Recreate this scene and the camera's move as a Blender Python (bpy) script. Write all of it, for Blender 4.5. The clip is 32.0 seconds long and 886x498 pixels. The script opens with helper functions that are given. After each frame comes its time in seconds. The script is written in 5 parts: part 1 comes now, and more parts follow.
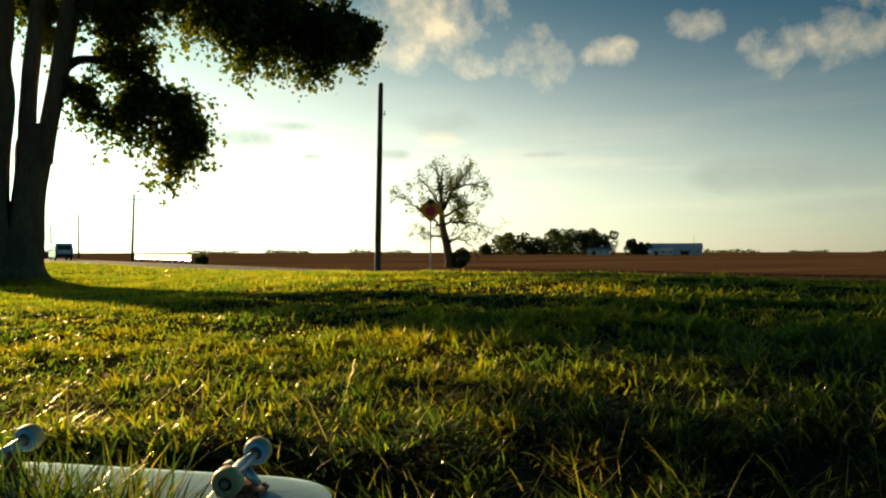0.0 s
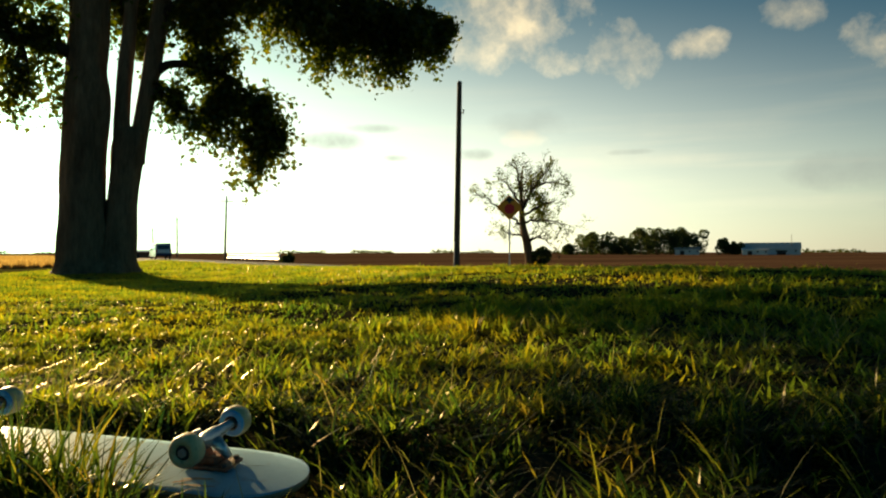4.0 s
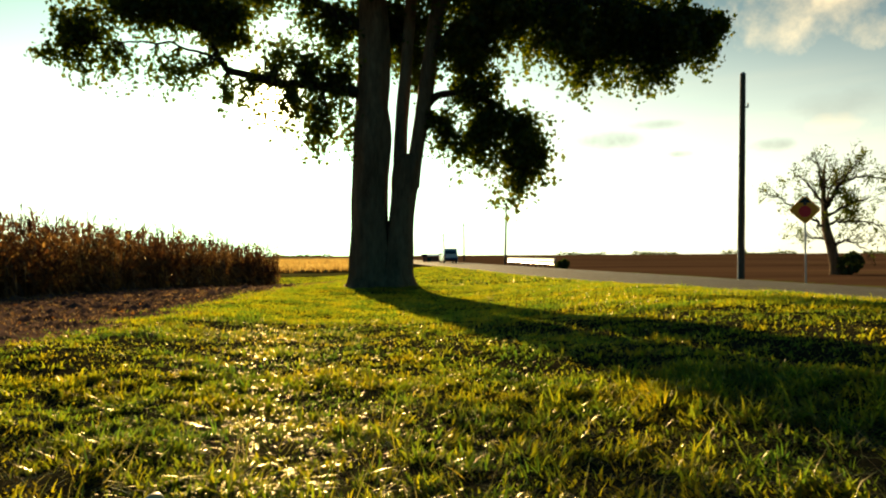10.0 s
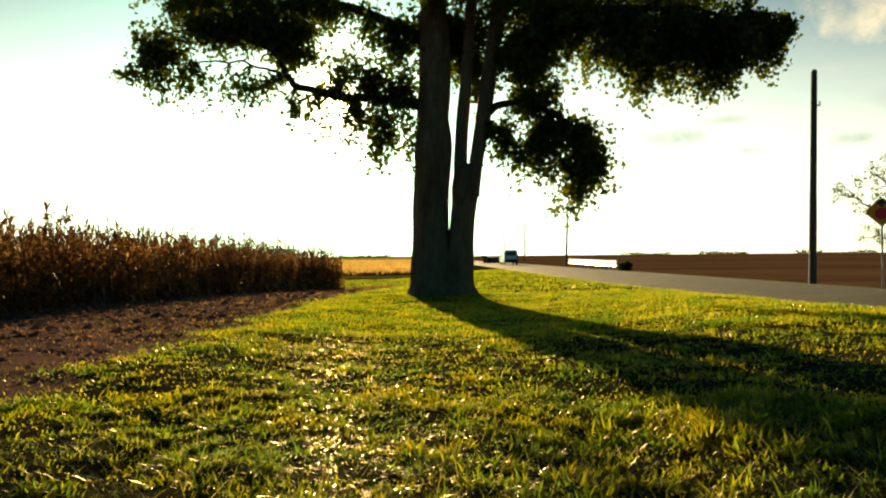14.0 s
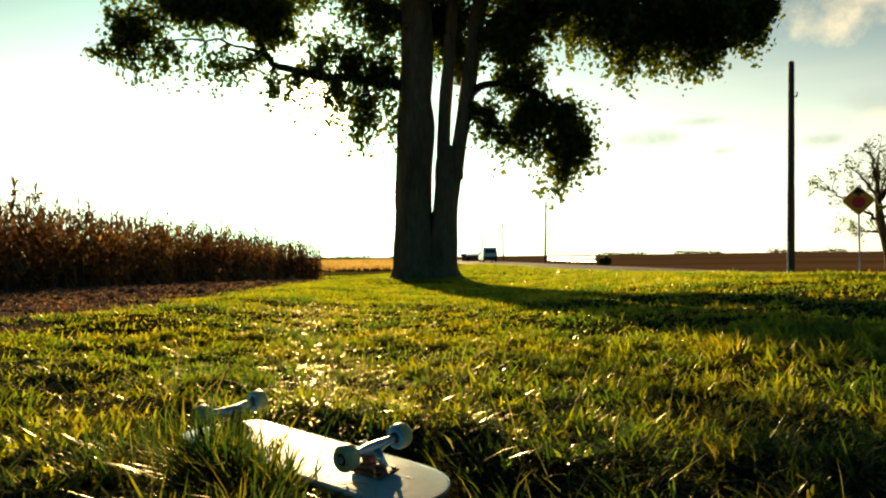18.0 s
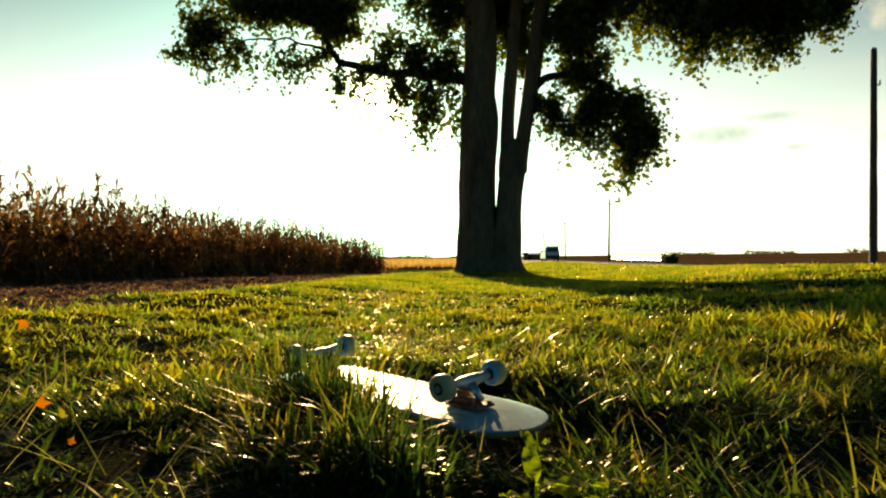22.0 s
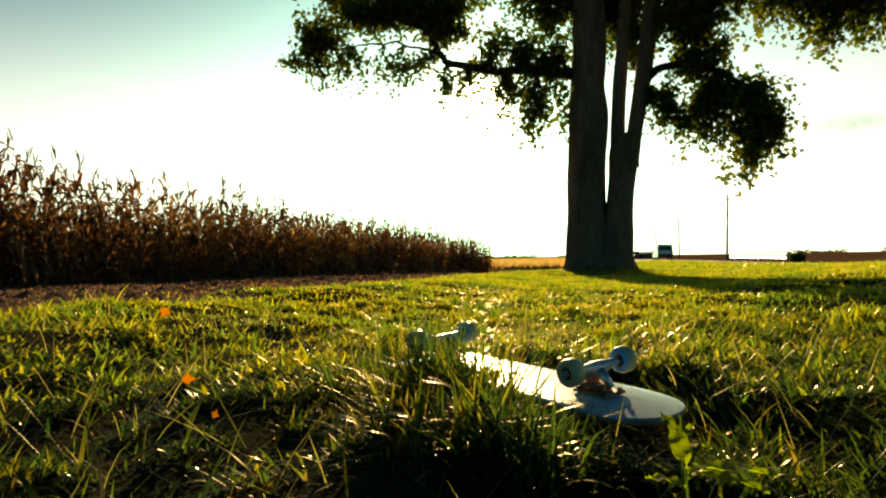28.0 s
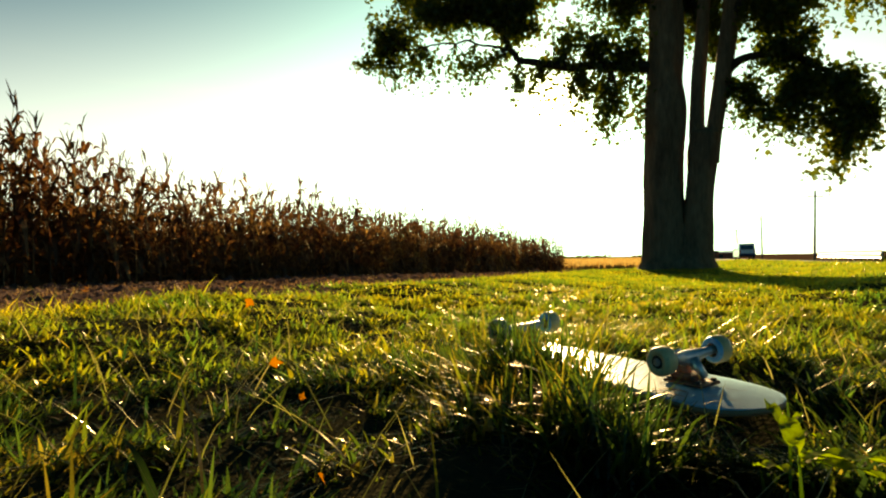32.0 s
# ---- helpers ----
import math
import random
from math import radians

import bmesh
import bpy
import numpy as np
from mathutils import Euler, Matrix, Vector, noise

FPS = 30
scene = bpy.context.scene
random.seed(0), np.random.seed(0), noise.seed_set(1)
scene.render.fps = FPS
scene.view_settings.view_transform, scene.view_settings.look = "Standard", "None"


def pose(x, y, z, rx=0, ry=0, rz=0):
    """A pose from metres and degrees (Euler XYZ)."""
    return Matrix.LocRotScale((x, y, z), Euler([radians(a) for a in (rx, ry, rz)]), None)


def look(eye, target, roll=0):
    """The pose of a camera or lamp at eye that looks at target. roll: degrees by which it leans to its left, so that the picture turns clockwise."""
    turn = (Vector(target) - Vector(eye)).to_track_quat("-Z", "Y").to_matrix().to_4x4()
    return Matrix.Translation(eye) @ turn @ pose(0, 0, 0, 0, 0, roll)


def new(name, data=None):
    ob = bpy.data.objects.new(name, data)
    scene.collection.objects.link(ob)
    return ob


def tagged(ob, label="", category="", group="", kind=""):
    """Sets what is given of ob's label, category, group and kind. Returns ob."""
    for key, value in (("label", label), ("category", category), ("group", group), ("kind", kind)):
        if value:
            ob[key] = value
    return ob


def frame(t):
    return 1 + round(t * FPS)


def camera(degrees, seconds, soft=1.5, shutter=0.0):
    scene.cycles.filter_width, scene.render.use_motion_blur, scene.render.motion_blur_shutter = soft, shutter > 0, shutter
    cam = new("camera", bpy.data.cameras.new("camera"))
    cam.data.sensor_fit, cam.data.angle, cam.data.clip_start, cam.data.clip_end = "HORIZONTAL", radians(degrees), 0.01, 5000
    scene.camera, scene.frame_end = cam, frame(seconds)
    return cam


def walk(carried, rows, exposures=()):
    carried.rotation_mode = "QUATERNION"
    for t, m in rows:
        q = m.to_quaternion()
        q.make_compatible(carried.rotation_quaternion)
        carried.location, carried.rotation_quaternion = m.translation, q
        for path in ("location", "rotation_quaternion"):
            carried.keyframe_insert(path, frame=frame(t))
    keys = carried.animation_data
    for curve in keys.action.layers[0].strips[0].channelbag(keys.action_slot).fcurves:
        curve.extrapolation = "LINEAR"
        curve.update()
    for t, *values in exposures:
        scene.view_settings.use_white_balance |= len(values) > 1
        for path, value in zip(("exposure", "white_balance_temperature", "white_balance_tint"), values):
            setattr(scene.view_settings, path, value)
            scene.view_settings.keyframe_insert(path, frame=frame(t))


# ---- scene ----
cam = camera(66.15, 32.0, 2.1)
# seconds, place in metres, turn in degrees
PATH = [
    (0.0, -0.505, 0.136, 0.512, 90.29, 0.08, -34.13),
    (0.5, -0.491, 0.156, 0.501, 90.28, 0.03, -34.00),
    (1.0, -0.466, 0.178, 0.497, 90.29, 0.04, -33.43),
    (1.5, -0.423, 0.201, 0.491, 90.31, 0.07, -32.39),
    (2.0, -0.371, 0.219, 0.478, 90.33, 0.14, -31.26),
    (2.5, -0.325, 0.221, 0.462, 90.35, 0.21, -29.86),
    (3.0, -0.298, 0.208, 0.448, 90.34, 0.21, -28.54),
    (3.5, -0.289, 0.194, 0.435, 90.32, 0.12, -27.88),
    (5.5, -0.280, 0.213, 0.412, 90.33, 0.21, -24.96),
    (6.0, -0.260, 0.235, 0.417, 90.35, 0.18, -24.04),
    (6.5, -0.234, 0.245, 0.432, 90.33, 0.18, -21.44),
    (7.0, -0.205, 0.238, 0.463, 90.36, 0.22, -17.87),
    (7.5, -0.157, 0.221, 0.506, 90.39, 0.27, -15.10),
    (8.0, -0.085, 0.204, 0.551, 90.42, 0.29, -12.90),
    (8.5, -0.023, 0.185, 0.598, 90.48, 0.29, -11.22),
    (9.0, 0.032, 0.151, 0.641, 90.47, 0.31, -9.46),
    (9.5, 0.093, 0.095, 0.683, 90.50, 0.34, -7.48),
    (10.0, 0.149, 0.033, 0.738, 90.53, 0.34, -3.95),
    (10.5, 0.190, -0.014, 0.804, 90.54, 0.36, -0.85),
    (11.0, 0.209, -0.041, 0.865, 90.53, 0.43, 0.26),
    (11.5, 0.208, -0.070, 0.908, 90.55, 0.49, 0.58),
    (12.0, 0.194, -0.117, 0.930, 90.56, 0.52, 0.90),
    (12.5, 0.177, -0.175, 0.936, 90.57, 0.52, 1.24),
    (13.0, 0.162, -0.228, 0.936, 90.59, 0.51, 1.34),
    (13.5, 0.152, -0.258, 0.934, 90.59, 0.50, 1.33),
    (14.0, 0.144, -0.257, 0.925, 90.58, 0.48, 1.13),
    (14.5, 0.138, -0.239, 0.908, 90.61, 0.49, 0.74),
    (16.5, 0.005, -0.022, 0.619, 90.63, 0.67, -0.68),
    (17.0, 0.007, 0.007, 0.575, 90.66, 0.65, -0.70),
    (17.5, 0.010, 0.022, 0.534, 90.67, 0.68, -0.69),
    (18.0, 0.012, 0.022, 0.497, 90.64, 0.73, -0.71),
    (18.5, 0.009, 0.012, 0.466, 90.63, 0.74, -0.52),
    (19.0, -0.001, 0.003, 0.439, 90.62, 0.71, 0.03),
    (19.5, -0.014, 0.002, 0.420, 90.66, 0.70, 0.70),
    (20.0, -0.025, 0.004, 0.409, 90.66, 0.69, 1.33),
    (20.5, -0.033, 0.011, 0.400, 90.64, 0.68, 2.13),
    (21.0, -0.041, 0.023, 0.391, 90.67, 0.67, 2.95),
    (21.5, -0.050, 0.034, 0.380, 90.68, 0.68, 3.71),
    (22.0, -0.058, 0.043, 0.365, 90.67, 0.65, 4.40),
    (22.5, -0.066, 0.051, 0.351, 90.71, 0.63, 5.27),
    (23.0, -0.072, 0.057, 0.341, 90.67, 0.67, 6.20),
    (23.5, -0.073, 0.060, 0.334, 90.68, 0.74, 7.34),
    (24.0, -0.074, 0.062, 0.331, 90.70, 0.80, 8.15),
    (24.5, -0.076, 0.062, 0.330, 90.72, 0.85, 8.62),
    (25.0, -0.081, 0.061, 0.328, 90.73, 0.91, 9.18),
    (25.5, -0.086, 0.063, 0.326, 90.73, 0.95, 10.04),
    (27.5, -0.095, 0.049, 0.334, 90.76, 0.97, 12.67),
    (28.0, -0.096, 0.057, 0.332, 90.78, 0.94, 13.35),
    (28.5, -0.100, 0.065, 0.327, 90.78, 0.89, 13.96),
    (29.0, -0.106, 0.070, 0.320, 90.80, 0.86, 14.55),
    (29.5, -0.112, 0.071, 0.314, 90.81, 0.88, 15.32),
    (30.0, -0.118, 0.071, 0.308, 90.85, 0.92, 16.21),
    (30.5, -0.122, 0.073, 0.304, 90.86, 0.94, 17.00),
    (31.0, -0.123, 0.074, 0.303, 90.84, 0.94, 17.81),
    (31.5, -0.122, 0.071, 0.305, 90.81, 0.92, 18.64),
    (32.0, -0.123, 0.064, 0.305, 90.86, 0.92, 19.32),
]
walk(cam, [(t, pose(x, y, z, rx, ry, rz)) for t, x, y, z, rx, ry, rz in PATH],
     [(0.0, 0.87, 6910, 10), (3.5, 0.84, 6960, 10), (7.0, 0.91, 7160, 10), (9.0, 0.97, 7260, 10), (11.0, 0.85, 7060, 10), (12.0, 0.82, 7060, 10), (13.0, 0.97, 7260, 10), (18.0, 0.95, 7260, 10),
      (20.0, 0.87, 7110, 10), (23.0, 0.92, 7160, 10), (24.0, 0.85, 7110, 10), (28.0, 1.02, 7260, 10), (30.0, 0.97, 7210, 10), (31.0, 0.93, 7110, 10), (32.0, 1.11, 7360, 10)])

# ---- light ----
SUN_YAW, SUN_EL = 10.3, 12.5  # degrees left of +y, and above the horizon
SUN_TO = Vector((-math.sin(radians(SUN_YAW)) * math.cos(radians(SUN_EL)),
                 math.cos(radians(SUN_YAW)) * math.cos(radians(SUN_EL)), math.sin(radians(SUN_EL))))
sun_data = bpy.data.lights.new("sun", "SUN")
sun_data.energy, sun_data.angle, sun_data.color = 5.0, radians(0.6), (1.0, 0.72, 0.36)
sun = new("sun", sun_data)
sun.matrix_world = look(SUN_TO * 60, (0, 0, 0))


class Nodes:
    """A small hand for node trees."""

    def __init__(self, tree):
        self.tree = tree
        tree.nodes.clear()

    def add(self, kind, _values=None, **props):
        n = self.tree.nodes.new(kind)
        for k, v in props.items():
            setattr(n, k, v)
        for k, v in (_values or {}).items():
            if hasattr(v, "is_output"):
                self.tree.links.new(v, n.inputs[k])
            else:
                n.inputs[k].default_value = v
        return n

    def math(self, op, a, b=0.0, c=0.0, clamp=False):
        return self.add("ShaderNodeMath", {0: a, 1: b, 2: c}, operation=op, use_clamp=clamp).outputs[0]

    def mix(self, fac, a, b, blend="MIX"):
        n = self.add("ShaderNodeMix", {0: fac, 6: a, 7: b}, data_type="RGBA", blend_type=blend)
        return n.outputs[2]

    def ramp(self, fac, stops):
        n = self.add("ShaderNodeValToRGB", {0: fac})
        els = n.color_ramp.elements
        while len(els) < len(stops):
            els.new(0.5)
        for e, (p, c) in zip(els, stops):
            e.position, e.color = p, (*c, 1) if len(c) == 3 else c
        return n.outputs[0]


def sky_world():
    world = bpy.data.worlds.new("sky")
    world.use_nodes = True
    scene.world = world
    n = Nodes(world.node_tree)
    sky = n.add("ShaderNodeTexSky", sky_type="NISHITA", sun_disc=False, sun_elevation=radians(SUN_EL),
                sun_rotation=radians(-SUN_YAW), altitude=200, air_density=1.0, dust_density=2.2, ozone_density=2.0)
    ray = n.add("ShaderNodeTexCoord").outputs["Generated"]
    xyz = n.add("ShaderNodeSeparateXYZ", {0: ray})
    x, y, z = xyz.outputs
    az = n.math("MULTIPLY", n.math("ARCTAN2", x, y), 57.2958)
    el = n.math("MULTIPLY", n.math("ARCSINE", z), 57.2958)
    # the hazy brightness round the low sun
    cosd = n.add("ShaderNodeVectorMath", {0: ray, 1: tuple(SUN_TO)}, operation="DOT_PRODUCT").outputs["Value"]
    near = n.math("MAXIMUM", cosd, 0.0)
    glow = n.math("ADD", n.math("MULTIPLY", n.math("POWER", near, 14.0), GLOW[0]),
                  n.math("MULTIPLY", n.math("POWER", near, 200.0), GLOW[1]))
    glow = n.math("ADD", glow, n.math("MULTIPLY", n.math("POWER", near, 3000.0), GLOW[2]))
    # haze that brightens the sky low down on the sun's side
    away = n.math("DIVIDE", n.math("ADD", az, SUN_YAW), HAZE[1])
    high = n.math("DIVIDE", el, HAZE[2])
    haze = n.math("MULTIPLY_ADD", away, away, n.math("MULTIPLY", high, high))
    haze = n.math("MULTIPLY", n.math("EXPONENT", n.math("MULTIPLY", n.math("POWER", haze, 1.5), -0.5)), HAZE[0])
    wide = n.math("DIVIDE", n.math("ADD", az, SUN_YAW), BAND[1])
    flat_el = n.math("DIVIDE", el, BAND[2])
    band = n.math("MULTIPLY_ADD", wide, wide, n.math("MULTIPLY", flat_el, flat_el))
    haze = n.math("MULTIPLY_ADD", n.math("EXPONENT", n.math("MULTIPLY", band, -0.5)), BAND[0], haze)
    # clouds: azimuth and elevation in degrees, their half sizes, and weight
    warp = n.add("ShaderNodeTexNoise", {"Vector": ray, "Scale": 9.0, "Detail": 6.0, "Roughness": 0.62})
    soft = n.math("SUBTRACT", warp.outputs["Fac"], 0.5)
    fine = n.add("ShaderNodeTexNoise", {"Vector": ray, "Scale": 26.0, "Detail": 5.0, "Roughness": 0.6})
    soft2 = n.math("SUBTRACT", fine.outputs["Fac"], 0.5)
    def cover(rows, puff):
        total = None
        for row in rows:
            d = patch_of(*row, puff)
            total = d if total is None else n.math("MAXIMUM", total, d)
        return total

    def patch_of(caz, cel, haz, hel, weight, puff):
        u = n.math("DIVIDE", n.math("SUBTRACT", az, caz), haz)
        v = n.math("DIVIDE", n.math("SUBTRACT", el, cel), hel)
        r = n.math("ADD", n.math("MULTIPLY", u, u), n.math("MULTIPLY", v, v))
        d = n.math("SUBTRACT", 1.0, r)
        d = n.math("MULTIPLY_ADD", soft, 4.5 * puff, d)
        d = n.math("MULTIPLY_ADD", soft2, 2.5 * puff, d)
        return n.math("MULTIPLY", n.math("MULTIPLY", d, 0.6, clamp=True), weight)

    total = n.math("MULTIPLY", cover(CLOUDS, 1.0), 0.85)
    # thin level streaks low in the sky
    flat = n.add("ShaderNodeCombineXYZ", {0: n.math("MULTIPLY", az, 0.035), 1: n.math("MULTIPLY", el, 0.42)})
    streak = n.add("ShaderNodeTexNoise", {"Vector": flat.outputs[0], "Scale": 1.0, "Detail": 4.0, "Roughness": 0.5})
    low = n.math("MULTIPLY", n.math("SUBTRACT", streak.outputs["Fac"], 0.50), 3.2, clamp=True)
    low = n.math("MULTIPLY", low, n.ramp(n.math("DIVIDE", el, 20.0), [(0.0, (0.2,) * 3), (0.35, (0.9,) * 3), (0.8, (0.0,) * 3)]))
    tint = n.mix(1.0, sky.outputs[0], SKY_TINT, "MULTIPLY")
    # the clear sky deepens towards the zenith
    deep = n.ramp(n.math("DIVIDE", el, 90.0), [(0.0, (1.0,) * 3), (0.1, (0.95,) * 3), (0.26, (0.74,) * 3), (0.65, (0.32,) * 3)])
    tint = n.mix(1.0, tint, deep, "MULTIPLY")
    lit = n.mix(n.math("MULTIPLY", near, near), CLOUD_FAR, CLOUD_SUN)
    shade = n.math("MULTIPLY_ADD", soft2, 1.6, 0.62, clamp=True)
    body = n.mix(shade, CLOUD_GREY, lit)
    out = n.mix(total, tint, body)
    out = n.mix(n.math("MULTIPLY", low, 0.35), out, body)
    out = n.mix(1.0, out, n.mix(haze, (0, 0, 0, 1), HAZE_COLOUR), "ADD")
    out = n.mix(cover(GREY_CLOUDS, 0.6), out, GREY_CLOUD_COLOUR)
    out = n.mix(1.0, out, n.mix(glow, (0, 0, 0, 1), GLOW_COLOUR), "ADD")
    bg = n.add("ShaderNodeBackground", {0: out, 1: 0.05})
    n.tree.links.new(bg.outputs[0], n.add("ShaderNodeOutputWorld").inputs[0])
    # glow may pass one
    for m in n.tree.nodes:
        if m.type == "MIX":
            m.clamp_factor = False


HAZE = (13.0, 49.0, 14.3)
BAND = (7.0, 68.0, 6.5)
HAZE_COLOUR = (1.0, 0.905, 0.64, 1)
GLOW = (3.5, 18.0, 300.0)
GLOW_COLOUR = (1.0, 0.82, 0.42, 1)
SKY_TINT = (0.07, 0.60, 0.74, 1)
CLOUD_FAR, CLOUD_SUN, CLOUD_GREY = (8.4, 7.4, 5.0, 1), (14.0, 11.5, 7.0, 1), (3.6, 3.8, 3.5, 1)
GREY_CLOUD_COLOUR = (4.0, 4.5, 4.2, 1)
GREY_CLOUDS = [(29.8, 8.2, 1.9, 0.60, 0.9), (23.3, 7.9, 1.2, 0.32, 0.9), (17.5, 9.2, 3.4, 0.8, 0.85), (21.5, 10.3, 2.2, 0.4, 0.7), (42.7, 8.1, 2.0, 0.3, 0.6),
               (61.0, 6.0, 9.0, 1.5, 0.6), (66.0, 3.4, 7.0, 0.6, 0.4), (34.5, 10.6, 4.0, 1.3, 0.4), (27.0, 4.2, 6.0, 0.6, 0.25)]
CLOUDS = [(32.6, 19.2, 6.5, 4.0, 1.0), (36.6, 15.6, 2.4, 1.5, 0.9), (38.0, 20.0, 2.2, 1.8, 0.8), (42.0, 15.8, 3.0, 2.4, 0.8),
          (47.6, 16.0, 2.2, 1.2, 0.9), (55.0, 17.4, 2.4, 1.2, 0.7), (60.3, 15.2, 3.0, 2.0, 0.85), (64.3, 15.4, 3.6, 2.0, 0.8),
          (68.0, 18.5, 3.5, 2.6, 0.8), (34.0, 9.4, 2.4, 0.7, 0.5)]
sky_world()


# ---- materials ----
def surface(name, dark, light, scale=6.0, rough=0.7, bump=0.2, metal=0.0, fine=40.0, spots=None, island=0.0, stretch=None, gloss=0.5):
    """A plain surface with variation at two scales, relief, and stains where spots gives their colour."""
    m = bpy.data.materials.new(name)
    m.use_nodes = True
    n = Nodes(m.node_tree)
    at = n.add("ShaderNodeTexCoord").outputs["Object"]
    if stretch:
        at = n.add("ShaderNodeMapping", {0: at, 3: stretch}).outputs[0]
    a = n.add("ShaderNodeTexNoise", {"Vector": at, "Scale": scale, "Detail": 5.0, "Roughness": 0.6}).outputs["Fac"]
    b = n.add("ShaderNodeTexNoise", {"Vector": at, "Scale": fine, "Detail": 3.0, "Roughness": 0.65}).outputs["Fac"]
    f = n.math("ADD", n.math("MULTIPLY", a, 0.6), n.math("MULTIPLY", b, 0.4))
    f = n.math("MULTIPLY_ADD", n.math("SUBTRACT", f, 0.5), 2.6, 0.5, clamp=True)
    if island:
        r = n.add("ShaderNodeNewGeometry").outputs["Random Per Island"]
        f = n.math("ADD", n.math("MULTIPLY", f, 1 - island), n.math("MULTIPLY", r, island), clamp=True)
    colour = n.mix(f, (*dark, 1), (*light, 1))
    if spots:
        s = n.add("ShaderNodeTexNoise", {"Vector": at, "Scale": scale * 2.3, "Detail": 6.0, "Roughness": 0.7}).outputs["Fac"]
        colour = n.mix(n.math("MULTIPLY", n.math("SUBTRACT", s, 0.58), 9.0, clamp=True), colour, (*spots, 1))
    rr = n.math("MULTIPLY_ADD", n.math("SUBTRACT", b, 0.5), 0.3, rough, clamp=True)
    bsdf = n.add("ShaderNodeBsdfPrincipled", {"Base Color": colour, "Roughness": rr, "Metallic": metal, "Specular IOR Level": gloss})
    if bump:
        h = n.add("ShaderNodeBump", {"Height": f, "Strength": bump, "Distance": 0.02})
        n.tree.links.new(h.outputs[0], bsdf.inputs["Normal"])
    n.tree.links.new(bsdf.outputs[0], n.add("ShaderNodeOutputMaterial").inputs[0])
    return m


def leafy(name, colours, through_light=0.5, rough=0.35, gloss=0.12, patch=0.6, warm=(1.0, 0.9, 0.6), single=0.6, glint=0.0):
    """Thin leaves and blades: they let light through, and glint. Colours vary from piece to piece and in patches."""
    m = bpy.data.materials.new(name)
    m.use_nodes = True
    n = Nodes(m.node_tree)
    at = n.add("ShaderNodeTexCoord").outputs["Object"]
    r = n.add("ShaderNodeNewGeometry").outputs["Random Per Island"]
    p = n.add("ShaderNodeTexNoise", {"Vector": at, "Scale": patch, "Detail": 4.0, "Roughness": 0.6}).outputs["Fac"]
    f = n.math("ADD", n.math("MULTIPLY", r, single), n.math("MULTIPLY_ADD", n.math("SUBTRACT", p, 0.5), 1.8, 0.5 - 0.5 * single), clamp=True)
    colour = n.ramp(f, [(i / (len(colours) - 1), c) for i, c in enumerate(colours)])
    veil = n.mix(1.0, n.add("ShaderNodeHueSaturation", {"Saturation": 1.1, "Value": 3.0, "Color": colour}).outputs[0], (*warm, 1), "MULTIPLY")
    d = n.add("ShaderNodeBsdfDiffuse", {"Color": colour})
    t = n.add("ShaderNodeBsdfTranslucent", {"Color": veil})
    g = n.add("ShaderNodeBsdfGlossy", {"Color": (0.95, 0.85, 0.60, 1), "Roughness": rough})
    one = n.add("ShaderNodeMixShader", {0: through_light, 1: d.outputs[0], 2: t.outputs[0]})
    edge_on = n.add("ShaderNodeLayerWeight", {"Blend": 0.5}).outputs["Facing"]
    shine = n.math("MULTIPLY_ADD", n.math("POWER", edge_on, 3.0), glint, gloss)
    two = n.add("ShaderNodeMixShader", {0: shine, 1: one.outputs[0], 2: g.outputs[0]})
    n.tree.links.new(two.outputs[0], n.add("ShaderNodeOutputMaterial").inputs[0])
    return m


SOIL = surface("lawn_soil", (0.016, 0.018, 0.012), (0.045, 0.042, 0.022), 3.0, 0.95, 0.6, fine=60, gloss=0.0)
STRAW = surface("straw_ground", (0.070, 0.045, 0.044), (0.190, 0.125, 0.105), 1.2, 0.95, 0.7, fine=30, spots=(0.07, 0.06, 0.025), gloss=0.0)
PLOUGHED = surface("brown_field", (0.030, 0.018, 0.017), (0.170, 0.098, 0.058), 0.03, 0.95, 0.6, fine=0.25, stretch=(0.12, 1, 1), gloss=0.0, spots=(0.13, 0.10, 0.04))
STUBBLE = surface("golden_field", (0.28, 0.20, 0.09), (0.46, 0.35, 0.17), 0.06, 0.9, 0.5, fine=2.0, gloss=0.0)
VERGE = surface("rough_verge", (0.07, 0.075, 0.022), (0.16, 0.14, 0.05), 0.8, 0.95, 0.6, fine=12, gloss=0.0)
ASPHALT = surface("asphalt", (0.045, 0.044, 0.043), (0.080, 0.077, 0.072), 0.6, 0.85, 0.4, fine=70, spots=(0.03, 0.03, 0.03), gloss=0.15)
BARK = surface("bark", (0.085, 0.046, 0.026), (0.31, 0.195, 0.11), 3.0, 0.95, 1.0, fine=16, stretch=(1, 1, 0.22), gloss=0.15)
TWIG = surface("twig_bark", (0.022, 0.016, 0.010), (0.060, 0.045, 0.030), 6.0, 0.9, 0.3, gloss=0.15)
POLE_WOOD = surface("weathered_pole_wood", (0.050, 0.040, 0.030), (0.130, 0.105, 0.080), 4.0, 0.9, 0.6, fine=30, stretch=(1, 1, 0.08))
GALVANISED = surface("galvanised_steel", (0.38, 0.38, 0.38), (0.58, 0.58, 0.57), 5.0, 0.45, 0.1, metal=0.7)
WHITE_PAINT = surface("weathered_white_paint", (0.62, 0.61, 0.57), (0.82, 0.81, 0.77), 2.0, 0.6, 0.1, spots=(0.45, 0.42, 0.36))
